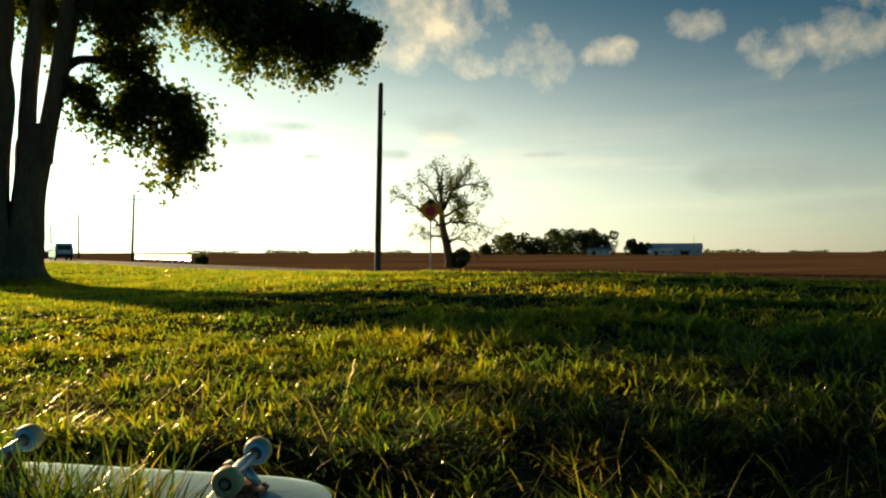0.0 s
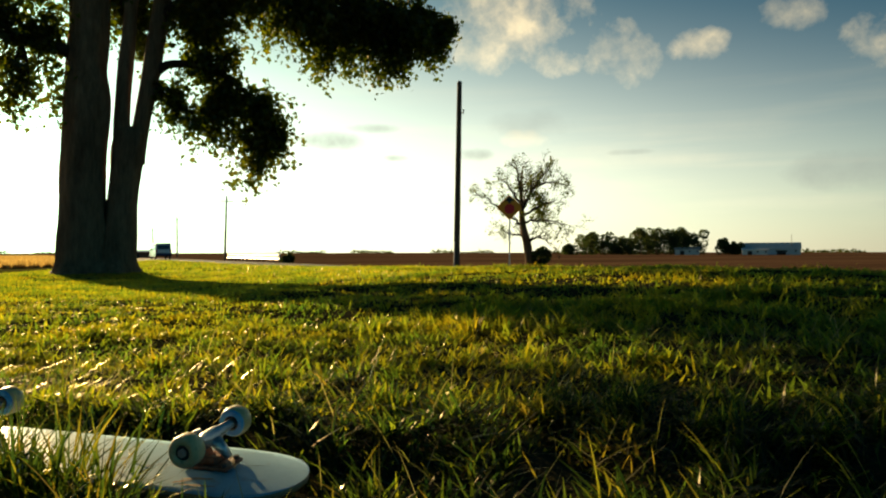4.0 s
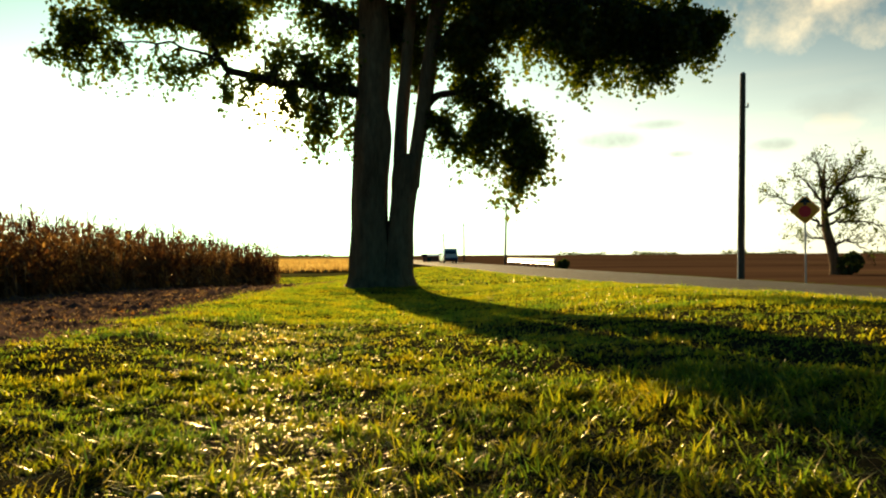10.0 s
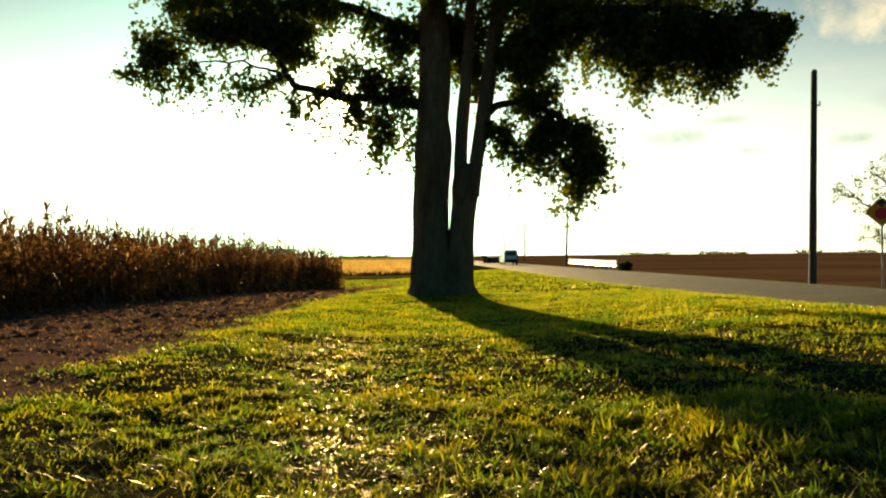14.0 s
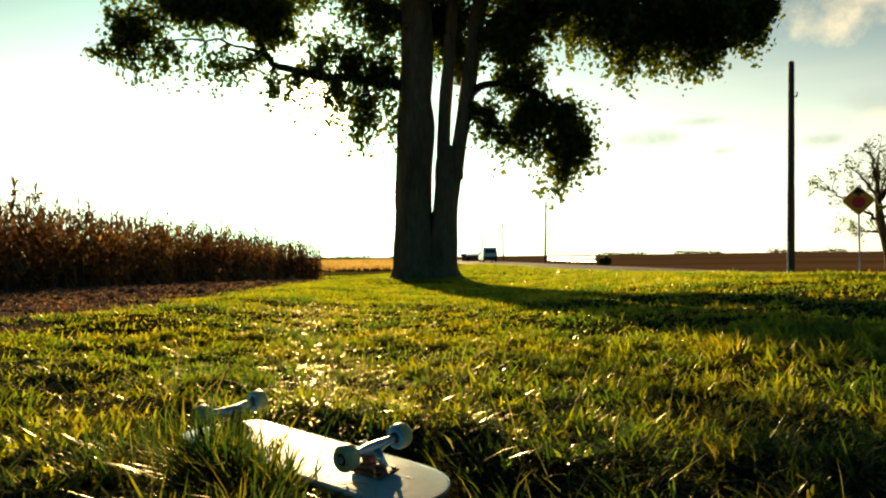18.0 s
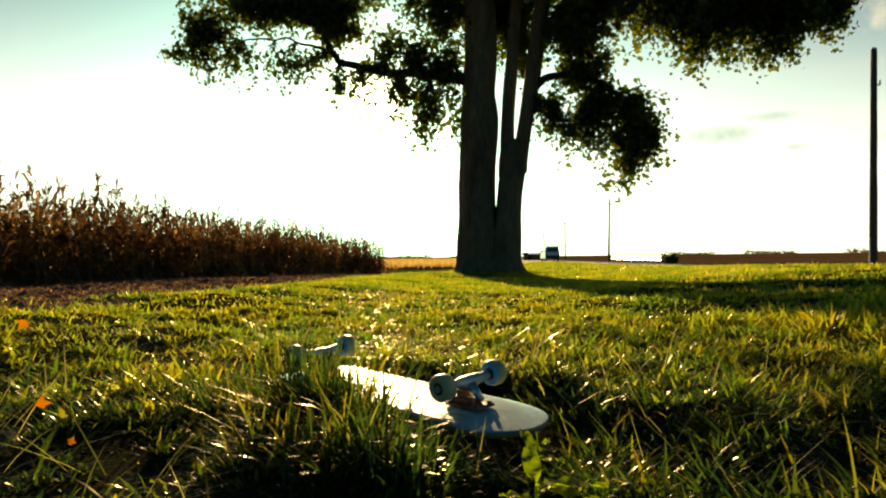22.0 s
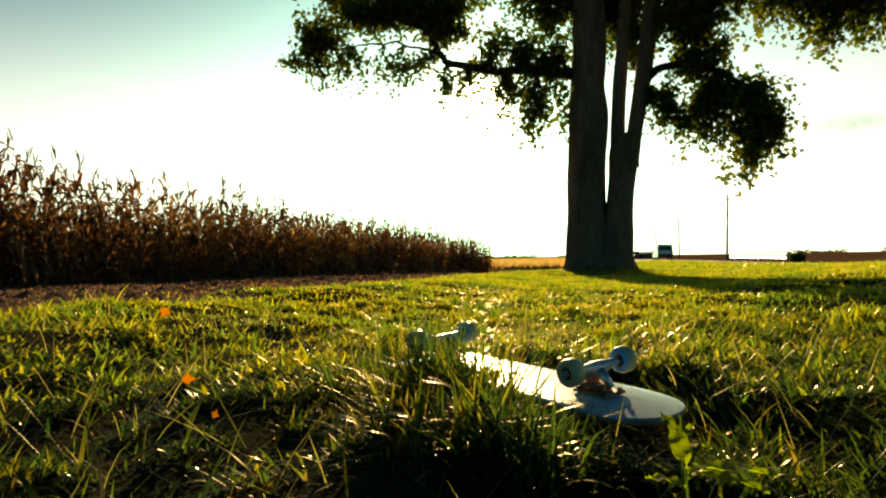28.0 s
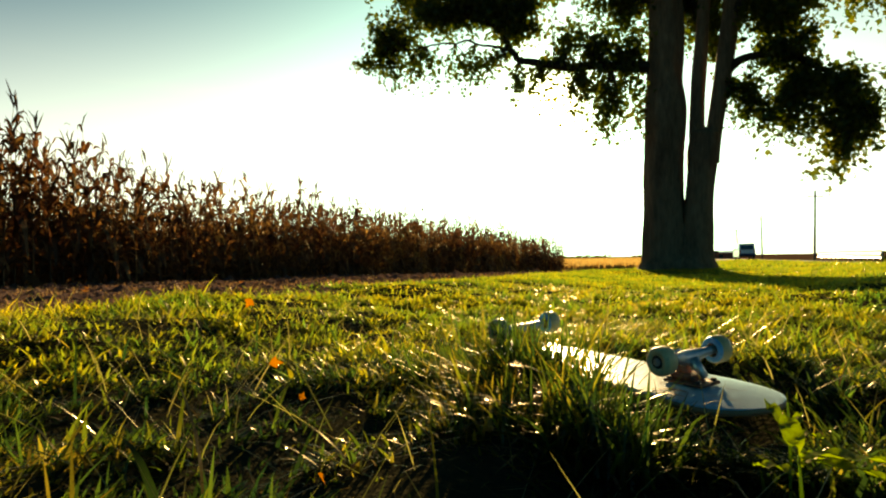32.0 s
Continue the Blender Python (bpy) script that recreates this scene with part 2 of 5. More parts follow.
GRASS = leafy("lawn_grass", [(0.006, 0.016, 0.016), (0.013, 0.026, 0.020), (0.025, 0.036, 0.020), (0.042, 0.046, 0.020), (0.056, 0.050, 0.022)], 0.72, 0.28, 0.02, 1.6, (4.0, 3.3, 0.35), 0.45, 0.05)
# near blades: foreground shade is put into these blue-black colours; the lawn stays brighter
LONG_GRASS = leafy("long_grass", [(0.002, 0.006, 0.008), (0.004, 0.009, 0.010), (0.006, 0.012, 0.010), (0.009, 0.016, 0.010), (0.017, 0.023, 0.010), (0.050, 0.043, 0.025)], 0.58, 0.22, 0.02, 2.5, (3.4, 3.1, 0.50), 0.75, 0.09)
THATCH = leafy("dry_thatch", [(0.016, 0.014, 0.009), (0.034, 0.028, 0.016), (0.075, 0.062, 0.032), (0.26, 0.22, 0.13)], 0.25, 0.27, 0.03, 3.0, (1.0, 0.9, 0.5), 0.6, 0.10)
STEM_PALE = leafy("pale_grass_stem", [(0.05, 0.07, 0.025), (0.11, 0.12, 0.045), (0.28, 0.26, 0.14)], 0.40, 0.22, 0.06, 3.0, (1.0, 0.95, 0.5), 0.8, 0.18)
MAPLE = leafy("maple_leaf", [(0.018, 0.030, 0.007), (0.032, 0.048, 0.009), (0.052, 0.066, 0.012), (0.095, 0.088, 0.016)], 0.50, 0.4, 0.03, 0.5, (0.95, 0.95, 0.26))
FAR_LEAF = leafy("far_foliage", [(0.020, 0.038, 0.014), (0.035, 0.055, 0.018), (0.055, 0.070, 0.022)], 0.25, 0.6, 0.03, 0.1)
CORN = leafy("dry_corn", [(0.026, 0.012, 0.011), (0.056, 0.028, 0.018), (0.110, 0.064, 0.034), (0.26, 0.18, 0.09)], 0.48, 0.45, 0.04, 0.4, (0.80, 0.70, 0.42))


# ---- building helpers ----
def soup(name, verts, tris, material, parent=None, smooth=False):
    """One object from arrays of corners and triangles."""
    me = bpy.data.meshes.new(name)
    v, f = np.asarray(verts, np.float32), np.asarray(tris, np.int32)
    me.vertices.add(len(v))
    me.vertices.foreach_set("co", v.ravel())
    me.loops.add(f.size)
    me.loops.foreach_set("vertex_index", f.ravel())
    me.polygons.add(len(f))
    me.polygons.foreach_set("loop_start", np.arange(0, f.size, 3, dtype=np.int32))
    if smooth:
        me.polygons.foreach_set("use_smooth", np.ones(len(f), bool))
    me.update(calc_edges=True)
    me.materials.append(material)
    ob = new(name, me)
    ob.parent = parent
    return ob


def part(name, bm, material, parent=None, label="", smooth=False, at=None):
    me = bpy.data.meshes.new(name)
    bmesh.ops.recalc_face_normals(bm, faces=bm.faces)
    for f in bm.faces:
        f.smooth = smooth
    bm.to_mesh(me)
    bm.free()
    me.materials.append(material)
    ob = new(name, me)
    ob.parent = parent
    if at is not None:
        ob.matrix_basis = at
    return tagged(ob, label) if label else ob


def thing(name, m, label, category, group="", kind=""):
    ob = new(name)
    ob.matrix_basis = m
    ob.empty_display_size = 0.1
    return tagged(ob, label, category, group, kind)


def box(sx, sy, sz, at=(0, 0, 0), bevel=0.0, bm=None):
    """A box of that size, centred on at, with its edges rounded."""
    bm = bm or bmesh.new()
    made = bmesh.ops.create_cube(bm, size=1.0, matrix=Matrix.Translation(at) @ Matrix.Diagonal((sx, sy, sz, 1)))
    if bevel:
        edges = list({e for v in made["verts"] for e in v.link_edges})
        bmesh.ops.bevel(bm, geom=edges, offset=bevel, segments=2, affect="EDGES", profile=0.5)
    return bm


def rod(a, b, ra, rb=None, sides=12, bm=None):
    """A capped, tapered rod from a to b."""
    bm = bm or bmesh.new()
    a, b = Vector(a), Vector(b)
    m = Matrix.Translation((a + b) / 2) @ (b - a).to_track_quat("Z", "Y").to_matrix().to_4x4()
    bmesh.ops.create_cone(bm, cap_ends=True, segments=sides, radius1=ra, radius2=ra if rb is None else rb, depth=(b - a).length, matrix=m)
    return bm


def turned(profile, sides=24, bm=None, m=None):
    """A solid of revolution about z from (radius, height) pairs."""
    bm = bm or bmesh.new()
    rings = []
    for r, h in profile:
        rings.append([bm.verts.new((r * math.cos(2 * math.pi * k / sides), r * math.sin(2 * math.pi * k / sides), h)) for k in range(sides)])
    for lo, hi in zip(rings, rings[1:]):
        for k in range(sides):
            bm.faces.new((lo[k], lo[(k + 1) % sides], hi[(k + 1) % sides], hi[k]))
    if m:
        bmesh.ops.transform(bm, matrix=m, verts=[v for ring in rings for v in ring])
    return bm


def smoothed(points, steps):
    """A rounded way through the points (Catmull-Rom), as an array; a fourth column, the radius, goes along."""
    p = np.array(points, float)
    p = np.vstack([2 * p[0] - p[1], p, 2 * p[-1] - p[-2]])
    out = []
    for i in range(1, len(p) - 2):
        for s in np.arange(steps) / steps:
            a, b, c, d = p[i - 1:i + 3]
            out.append(0.5 * (2 * b + (c - a) * s + (2 * a - 5 * b + 4 * c - d) * s * s + (3 * b - a - 3 * c + d) * s ** 3))
    return np.array(out + [p[-2]])


def tube(path, sides=8, rough=0.0, seed=0):
    """Corners and triangles of a tube along rows of x, y, z, radius. rough: how far its skin wanders, as a share of the radius."""
    path = np.asarray(path, float)
    n = len(path)
    way = np.gradient(path[:, :3], axis=0)
    way /= np.linalg.norm(way, axis=1)[:, None] + 1e-9
    ref = np.where(np.abs(way[:, 2:3]) > 0.9, [[1.0, 0, 0]], [[0, 0, 1.0]])
    u = np.cross(way, ref)
    u /= np.linalg.norm(u, axis=1)[:, None]
    w = np.cross(way, u)
    ang = np.arange(sides) * 2 * np.pi / sides
    rad = path[:, 3:4] * np.ones((1, sides))
    if rough:
        for i in range(n):
            for k in range(sides):
                q = Vector((math.cos(ang[k]) * 2.2 + seed, math.sin(ang[k]) * 2.2, path[i, 2] * 0.5))
                rad[i, k] *= 1 + rough * noise.noise(q * 1.5) + 0.5 * rough * noise.noise(Vector((q.x * 5, q.y * 5, q.z * 2)))
    v = path[:, None, :3] + rad[..., None] * (np.cos(ang)[None, :, None] * u[:, None] + np.sin(ang)[None, :, None] * w[:, None])
    i, k = np.meshgrid(np.arange(n - 1), np.arange(sides), indexing="ij")
    a, b = i * sides + k, i * sides + (k + 1) % sides
    f = np.concatenate([np.stack([a, b, b + sides], -1).reshape(-1, 3), np.stack([a, b + sides, a + sides], -1).reshape(-1, 3)])
    end = len(v.reshape(-1, 3))
    cap = [[end, (n - 1) * sides + k2, (n - 1) * sides + (k2 + 1) % sides] for k2 in range(sides)]
    return np.vstack([v.reshape(-1, 3), path[-1:, :3] + way[-1:] * path[-1, 3] * 0.5]), np.vstack([f, cap])


def gather(pieces):
    """Many (corners, triangles) as one."""
    vs, fs, at = [], [], 0
    for v, f in pieces:
        vs.append(v)
        fs.append(np.asarray(f) + at)
        at += len(v)
    return np.vstack(vs), np.vstack(fs)


# ---- ground ----
def step(a, b, x):
    s = np.clip((x - a) / (b - a), 0, 1)
    return s * s * (3 - 2 * s)


def waves(x, y, scale, seed):
    """Soft uneven values of about -1 to 1."""
    rng = np.random.default_rng(seed)
    out = 0 * x
    for k in range(9):
        a, p = rng.uniform(0, 2 * np.pi, 2)
        s = rng.uniform(0.6, 2.0) / scale
        out = out + np.sin((x * np.cos(a) + y * np.sin(a)) * s * 2 * np.pi + p + 1.3 * np.sin((x * np.sin(a) - y * np.cos(a)) * s * 3 + p * 2))
    return out / 4.0


def lawn_edge(x, y):
    """Where the lawn begins beside the bare strip."""
    return -2.6 + 0.3 * waves(x, y, 3.0, 8) - 9.0 * step(36, 41, y)


def road_x(y):
    return 13.2 - 0.068 * (y - 15)


def height(x, y):
    """The height of the ground."""
    x, y = np.asarray(x, float), np.asarray(y, float)
    # the lawn dips before the maple, which stands on a low mound, and rises towards the road
    z = -0.09 * step(4.0, 11.0, y) * (1 - step(14.0, 22.0, y))
    r = np.hypot(x + 0.2, y - 16.6)
    z = z + 0.13 * np.exp(-(r / 1.7) ** 2)
    z = z - 0.80 * step(11, 38, y) * (1 - step(-6.0, 4.0, x)) + 0.08 * (1 - step(-2.5, -0.8, x)) * (1 - step(10, 28, y))
    edge = road_x(y) - 8.3
    z = z + 0.26 * step(0.4, 4.5, x) * (1 - step(9.0, 24.0, y)) * step(-4.0, 1.0, y)
    east = step(0.0, 3.4, x - edge)
    z = z * (1 - east) - 0.52 * east
    far = step(44, 66, y)
    z = z * (1 - far) - 0.62 * far
    z = z + 0.03 * np.exp(-((x + 2.1) / 0.5) ** 2) * (1 - step(8, 16, y)) * step(-1, 1, y)
    far_off = np.hypot(x, y)
    z = z + (0.030 * np.exp(-far_off / 5) * waves(x, y, 1.1, 3) + 0.036 * np.exp(-far_off / 3.5) * waves(x, y, 0.42, 4) + 0.020 * np.exp(-far_off / 25) * waves(x, y, 2.6, 6)) * (1 - np.exp(-(np.hypot(x + 0.29, y - 1.50) / 0.5) ** 4))
    # the skateboard lies in a hollow, with a low bank behind it and another before it
    u, w = (x + 0.2927) * 0.793 - (y - 1.5064) * 0.609, (x + 0.2927) * 0.609 + (y - 1.5064) * 0.793
    along = np.exp(-(u / 0.55) ** 4)
    z = z - 0.045 * along * np.exp(-((w - 0.02) / 0.20) ** 4) + 0.055 * along * np.exp(-((w - 0.42) / 0.14) ** 2)
    z = z + 0.045 * np.exp(-((u - 0.22) / 0.26) ** 4) * np.exp(-((w + 0.34) / 0.10) ** 2)
    # and another hollow in front of that
    return z - 0.035 * np.exp(-((x - 0.25) / 0.5) ** 2 - ((y - 0.78) / 0.24) ** 2)


def build_ground():
    s = np.linspace(-1, 1, 281)
    line = np.sinh(s * 9.2) / np.sinh(9.2) * 4300
    gx, gy = np.meshgrid(line, line + 6.0, indexing="ij")
    gz = height(gx, gy)
    n = len(s)
    i, j = np.meshgrid(np.arange(n - 1), np.arange(n - 1), indexing="ij")
    a = (i * n + j).ravel()
    quads = np.stack([a, a + n, a + n + 1, a + 1], -1)
    v = np.stack([gx, gy, gz], -1).reshape(-1, 3)
    tris = np.concatenate([quads[:, [0, 1, 2]], quads[:, [0, 2, 3]]])
    ob = soup("ground", v, tris, SOIL, smooth=True)
    for m in (STRAW, PLOUGHED, STUBBLE, VERGE):
        ob.data.materials.append(m)
    c = v[tris].mean(1)
    x, y = c[:, 0], c[:, 1]
    slot = np.zeros(len(c), np.int32)
    slot[x < lawn_edge(x, y)] = 1
    slot[(y > 52) & (x < road_x(y) - 8)] = 4
    slot[(y > 60) & (x < road_x(y) - 8)] = 3
    slot[x > road_x(y) + 3.4] = 4
    slot[x > road_x(y) + 5.5] = 2
    slot[(y < -25)] = 4
    slot[(y > 700)] = 2
    ob.data.polygons.foreach_set("material_index", slot)
    tagged(ob, "grassy lawn, straw strip and flat farm fields to the horizon", "ground", kind="structure")
    ys = np.linspace(-60, 420, 121)
    w = np.array([-4.1, -3.8, 0.0, 3.1, 3.3])
    zz = np.array([-0.53, -0.40, -0.34, -0.40, -0.53])
    rv = np.stack([road_x(ys)[:, None] + w, ys[:, None] + 0 * w, 0 * ys[:, None] + zz], -1).reshape(-1, 3)
    i, j = np.meshgrid(np.arange(len(ys) - 1), np.arange(4), indexing="ij")
    a = (i * 5 + j).ravel()
    rt = np.concatenate([np.stack([a, a + 1, a + 6], -1), np.stack([a, a + 6, a + 5], -1)])
    tagged(soup("road", rv, rt, ASPHALT), "grey asphalt country road beside the lawn", "road", kind="structure")


build_ground()


# ---- grass ----
def blades(x, y, tall, wide, lean, segs, rng, limit=2.2, turn=None, tilt=0.0):
    """Corners and triangles of curved grass blades at x, y. tilt: how far a blade slants where it leaves the ground; lean: the angle through which it bows over from there."""
    n = len(x)
    if turn is None:
        turn = 5.0 * waves(x, y, 1.3, 61) + 2.0 * waves(x, y, 0.35, 62) + rng.normal(0, 1.0, n)
    face = turn + np.pi / 2 + rng.normal(0, 0.5, n)
    s = np.linspace(0, 1, segs + 1)[None, :-1]
    z0 = height(x, y) - 0.005
    # a blade bows over: it rises along a quarter turn
    bow = np.clip(lean, 0.05, limit)[:, None]
    s_all = np.concatenate([s * np.ones((n, 1)), np.ones((n, 1))], 1)
    first = np.broadcast_to(tilt, (n,))[:, None]
    out = tall[:, None] * (np.cos(first) - np.cos(first + bow * s_all)) / np.maximum(bow, 1e-3)
    up = tall[:, None] * (np.sin(first + bow * s_all) - np.sin(first)) / np.maximum(bow, 1e-3)
    cx = x[:, None] + np.cos(turn)[:, None] * out
    cy = y[:, None] + np.sin(turn)[:, None] * out
    cz = z0[:, None] + np.maximum(up, -0.0)
    half = 0.5 * wide[:, None] * (1 - 0.75 * s ** 1.6)
    sx, sy = np.cos(face)[:, None] * half, np.sin(face)[:, None] * half
    left = np.stack([cx[:, :-1] + sx, cy[:, :-1] + sy, cz[:, :-1]], -1)
    right = np.stack([cx[:, :-1] - sx, cy[:, :-1] - sy, cz[:, :-1]], -1)
    tip = np.stack([cx[:, -1:], cy[:, -1:], cz[:, -1:]], -1)
    v = np.concatenate([np.stack([left, right], 2).reshape(n, -1, 3), tip], 1)
    per = 2 * segs + 1
    f = []
    for k in range(segs - 1):
        f += [[2 * k, 2 * k + 1, 2 * k + 3], [2 * k, 2 * k + 3, 2 * k + 2]]
    f.append([2 * segs - 2, 2 * segs - 1, 2 * segs])
    tris = (np.arange(n)[:, None, None] * per + np.array(f)[None]).reshape(-1, 3)
    return v.reshape(-1, 3), tris


BOARD = pose(-0.2927, 1.5064, 0.0847, 3.08, 2.23, -37.7)


def off_board(x, y, grow=0.0):
    """True where no grass is pressed down under the skateboard."""
    c, s = math.cos(radians(37.5)), math.sin(radians(37.5))
    u, w = (x + 0.2927) * c - (y - 1.5064) * s, (x + 0.2927) * s + (y - 1.5064) * c
    return ~((np.abs(u) < 0.40 + grow) & (np.abs(w) < 0.105 + grow))


WEEDS = [(-0.015, 0.835), (-0.004, 0.99), (1.15, 1.75)]


def clear_of_weeds(x, y):
    """True where no broad-leaved weed takes the room."""
    ok = np.ones(len(x), bool)
    for wx, wy in WEEDS[:2]:
        ok &= np.hypot(x - wx - 0.03, (y - wy) * 1.2) > 0.045
    ok &= ~((np.abs(x - WEEDS[0][0] - 0.03) < 0.09) & (y < WEEDS[0][1]) & (y > WEEDS[0][1] - 0.16))
    return ok


def scatter(rng, count, r0, r1, left, right):
    """Places on a fan round the camera's ground, from r0 to r1, between two bearings (degrees from +y to the right)."""
    r = np.sqrt(rng.uniform(r0 * r0, r1 * r1, count))
    a = np.radians(rng.uniform(left, right, count))
    return r * np.sin(a) - 0.12, r * np.cos(a) - 0.05


def tufted(x, y, share, size, rng):
    """Draws most of the places together into tufts; gives the places and the ways in which the blades fall."""
    n = len(x)
    owner = rng.integers(0, n // 22, n)
    in_tuft = rng.uniform(0, 1, n) < share
    dx, dy = rng.normal(0, size, n), rng.normal(0, size, n)
    tx, ty = np.where(in_tuft, x[owner] + dx, x), np.where(in_tuft, y[owner] + dy, y)
    fall = 5.0 * waves(tx, ty, 1.3, 61) + 2.0 * waves(tx, ty, 0.35, 62)
    out = np.arctan2(dy, dx)
    return tx, ty, np.where(in_tuft & (rng.uniform(0, 1, n) < 0.6), out + rng.normal(0, 0.5, n), fall + rng.normal(0, 0.9, n)), owner


def build_grass():
    rng = np.random.default_rng(11)
    near, mid = [], []
    # long, tangled grass close by, then the lawn
    for count, r0, r1, segs, tall, wide, size in ((150000, 0.28, 2.8, 3, 0.070, 0.0056, 0.030), (190000, 1.3, 4.4, 2, 0.064, 0.0088, 0.045), (200000, 3.8, 8.4, 2, 0.056, 0.0110, 0.05)):
        x, y = scatter(rng, count, r0, r1, -68, 84)
        x, y, turn, owner = tufted(x, y, 0.65, size, rng)
        clump = waves(x, y, 0.45, 21) * 0.6 + waves(x, y, 1.5, 22) * 0.5
        keep = (x > lawn_edge(x, y) - np.abs(rng.normal(0, 0.25, count))) & off_board(x, y, 0.012) & clear_of_weeds(x, y) & (rng.uniform(0, 1, count) < np.maximum(0.42, 0.70 + 0.8 * clump))
        # the long grass thins out into the lawn
        r = np.hypot(x + 0.12, y + 0.05) + 0.35 * waves(x, y, 0.8, 27)
        if r0 < 1:
            keep &= rng.uniform(0, 1, count) > step(1.5, 2.7, r)
        elif r0 < 2:
            keep &= rng.uniform(0, 1, count) < step(1.3, 2.4, r)
        x, y, clump, turn, owner = x[keep], y[keep], clump[keep], turn[keep], owner[keep]
        n = len(x)
        east = step(0.0, 1.2, x) * (1 - step(3, 6, np.hypot(x, y)))
        own = 0.7 + 0.6 * ((owner * 0.61803) % 1.0)
        h = tall * (0.68 + 0.7 * np.clip(clump, -0.30, 1) + 0.3 * east) * own * rng.lognormal(0, 0.28, n)
        h = np.clip(h * (1 - 0.4 * step(1.3, 2.6, np.hypot(x, y))) if r0 < 1 else h, 0.02, 0.24)
        # most blades slant and bow, many lie right over
        slant = np.clip(rng.normal(0.75, 0.4, n), 0, 1.4)
        bow = np.clip(rng.uniform(0.3, 1.6, n), 0, 2.2 - slant)
        h = h * (0.72 + 0.25 * slant)
        piece = blades(x, y, h, wide * rng.uniform(0.55, 1.6, n), bow, segs, rng, 2.95, turn, slant)
        (near if r0 < 1 else mid).append(piece)
    # single long stems that arch over the rest, green or dry
    x, y = scatter(rng, 600, 0.35, 3.0, -66, 82)
    keep = (x > -2.6) & off_board(x, y, 0.03) & clear_of_weeds(x, y)
    x, y = x[keep], y[keep]
    near.append(blades(x, y, rng.uniform(0.08, 0.19, len(x)), rng.uniform(0.004, 0.0085, len(x)), rng.uniform(0.2, 1.1, len(x)), 4, rng, 2.6, None, rng.uniform(0.3, 1.2, len(x))))
    # grass against the near rail of the skateboard: tall beside the tail, low along the nose
    c, s = math.cos(radians(37.5)), math.sin(radians(37.5))
    for m, u0, u1, w0, w1, low, high, bend in ((560, -0.50, -0.13, 0.108, 0.24, 0.10, 0.155, 1.5), (260, -0.42, -0.22, 0.106, 0.15, 0.12, 0.165, 1.2), (520, -0.21, 0.00, 0.106, 0.16, 0.18, 0.245, 1.0), (380, -0.14, 0.20, 0.110, 0.24, 0.09, 0.13, 1.4), (700, -0.12, 0.16, 0.112, 0.20, 0.18, 0.245, 1.2),
                                              (340, 0.18, 0.42, 0.110, 0.24, 0.08, 0.12, 1.5), (400, -0.56, -0.38, -0.06, 0.14, 0.10, 0.15, 1.5), (240, 0.02, 0.36, 0.26, 0.42, 0.09, 0.15, 1.5), (300, 0.24, 0.42, 0.26, 0.40, 0.10, 0.16, 1.4)):
        u, w = rng.uniform(u0, u1, m), -rng.uniform(w0, w1, m)
        x, y = -0.2927 + u * c + w * s, 1.5064 - u * s + w * c
        keep = clear_of_weeds(x, y) & off_board(x, y, 0.006)
        tall = rng.uniform(low, high, m) * rng.lognormal(0, 0.12, m)
        near.append(blades(x[keep], y[keep], tall[keep], rng.uniform(0.003, 0.0085, m)[keep], rng.normal(bend, 0.5, m)[keep] * 0.7, 5, rng, 2.8, rng.uniform(0, 2 * np.pi, m)[keep], np.clip(rng.normal(0.45, 0.4, m), 0, 1.2)[keep]))
    # a low tuft before the nose
    m = 650
    x, y = rng.normal(0.03, 0.085, m), rng.normal(1.085, 0.035, m)
    near.append(blades(x, y, rng.uniform(0.06, 0.12, m), rng.uniform(0.004, 0.008, m), rng.uniform(1.3, 2.7, m), 4, rng, 2.7))
    # two broad blades that stand alone
    near.append(blades(np.array([-0.60, -0.57]), np.array([0.60, 0.62]), np.array([0.19, 0.15]), np.array([0.013, 0.009]), np.array([1.5, 0.4]), 6, rng, 2.6, np.array([2.7, 1.9])))
    v, f = gather(near)
    tagged(soup("tall_grass", v, f, LONG_GRASS), "long tangled green and yellow grass blades in low sun, coloured dark for shade", "grass", kind="stuff")
    # long thin stems that lie over the mat every way and catch the sun
    x, y = scatter(rng, 3600, 0.35, 3.3, -68, 84)
    keep = (x > -2.6) & off_board(x, y, 0.05) & clear_of_weeds(x, y)
    x, y = x[keep], y[keep]
    n = len(x)
    v, f = blades(x, y, rng.uniform(0.07, 0.22, n), rng.uniform(0.0018, 0.0036, n), rng.uniform(0.06, 0.6, n), 3, rng, 2.6, rng.uniform(0, 2 * np.pi, n), rng.uniform(0.5, 1.45, n))
    # broad pale blades that lie across the grass
    w, g = blades(np.array([-0.78, -0.34]), np.array([0.60, 0.70]), np.array([0.27, 0.12]), np.array([0.017, 0.013]), np.array([0.45, 0.8]), 5, rng, 2.6, np.array([-0.3, 0.4]), np.array([1.05, 0.5]))
    v, f = gather([(v, f), (w, g)])
    tagged(soup("grass_stems", v, f, STEM_PALE), "long pale grass stems lying over the green grass", "grass", kind="stuff")
    # dead blades that lie matted between the living ones, and a few pale dry stems
    x, y = scatter(rng, 22000, 0.3, 3.4, -68, 84)
    keep = (x > -2.7) & off_board(x, y, 0.012) & clear_of_weeds(x, y)
    x, y = x[keep], y[keep]
    n = len(x)
    dead = [blades(x, y, rng.uniform(0.04, 0.12, n), rng.uniform(0.002, 0.006, n), rng.uniform(0.1, 0.7, n), 2, rng, 2.95, None, rng.uniform(1.0, 1.5, n))]
    x, y = scatter(rng, 1500, 0.35, 3.2, -66, 82)
    keep = (x > -2.6) & off_board(x, y, 0.03) & clear_of_weeds(x, y)
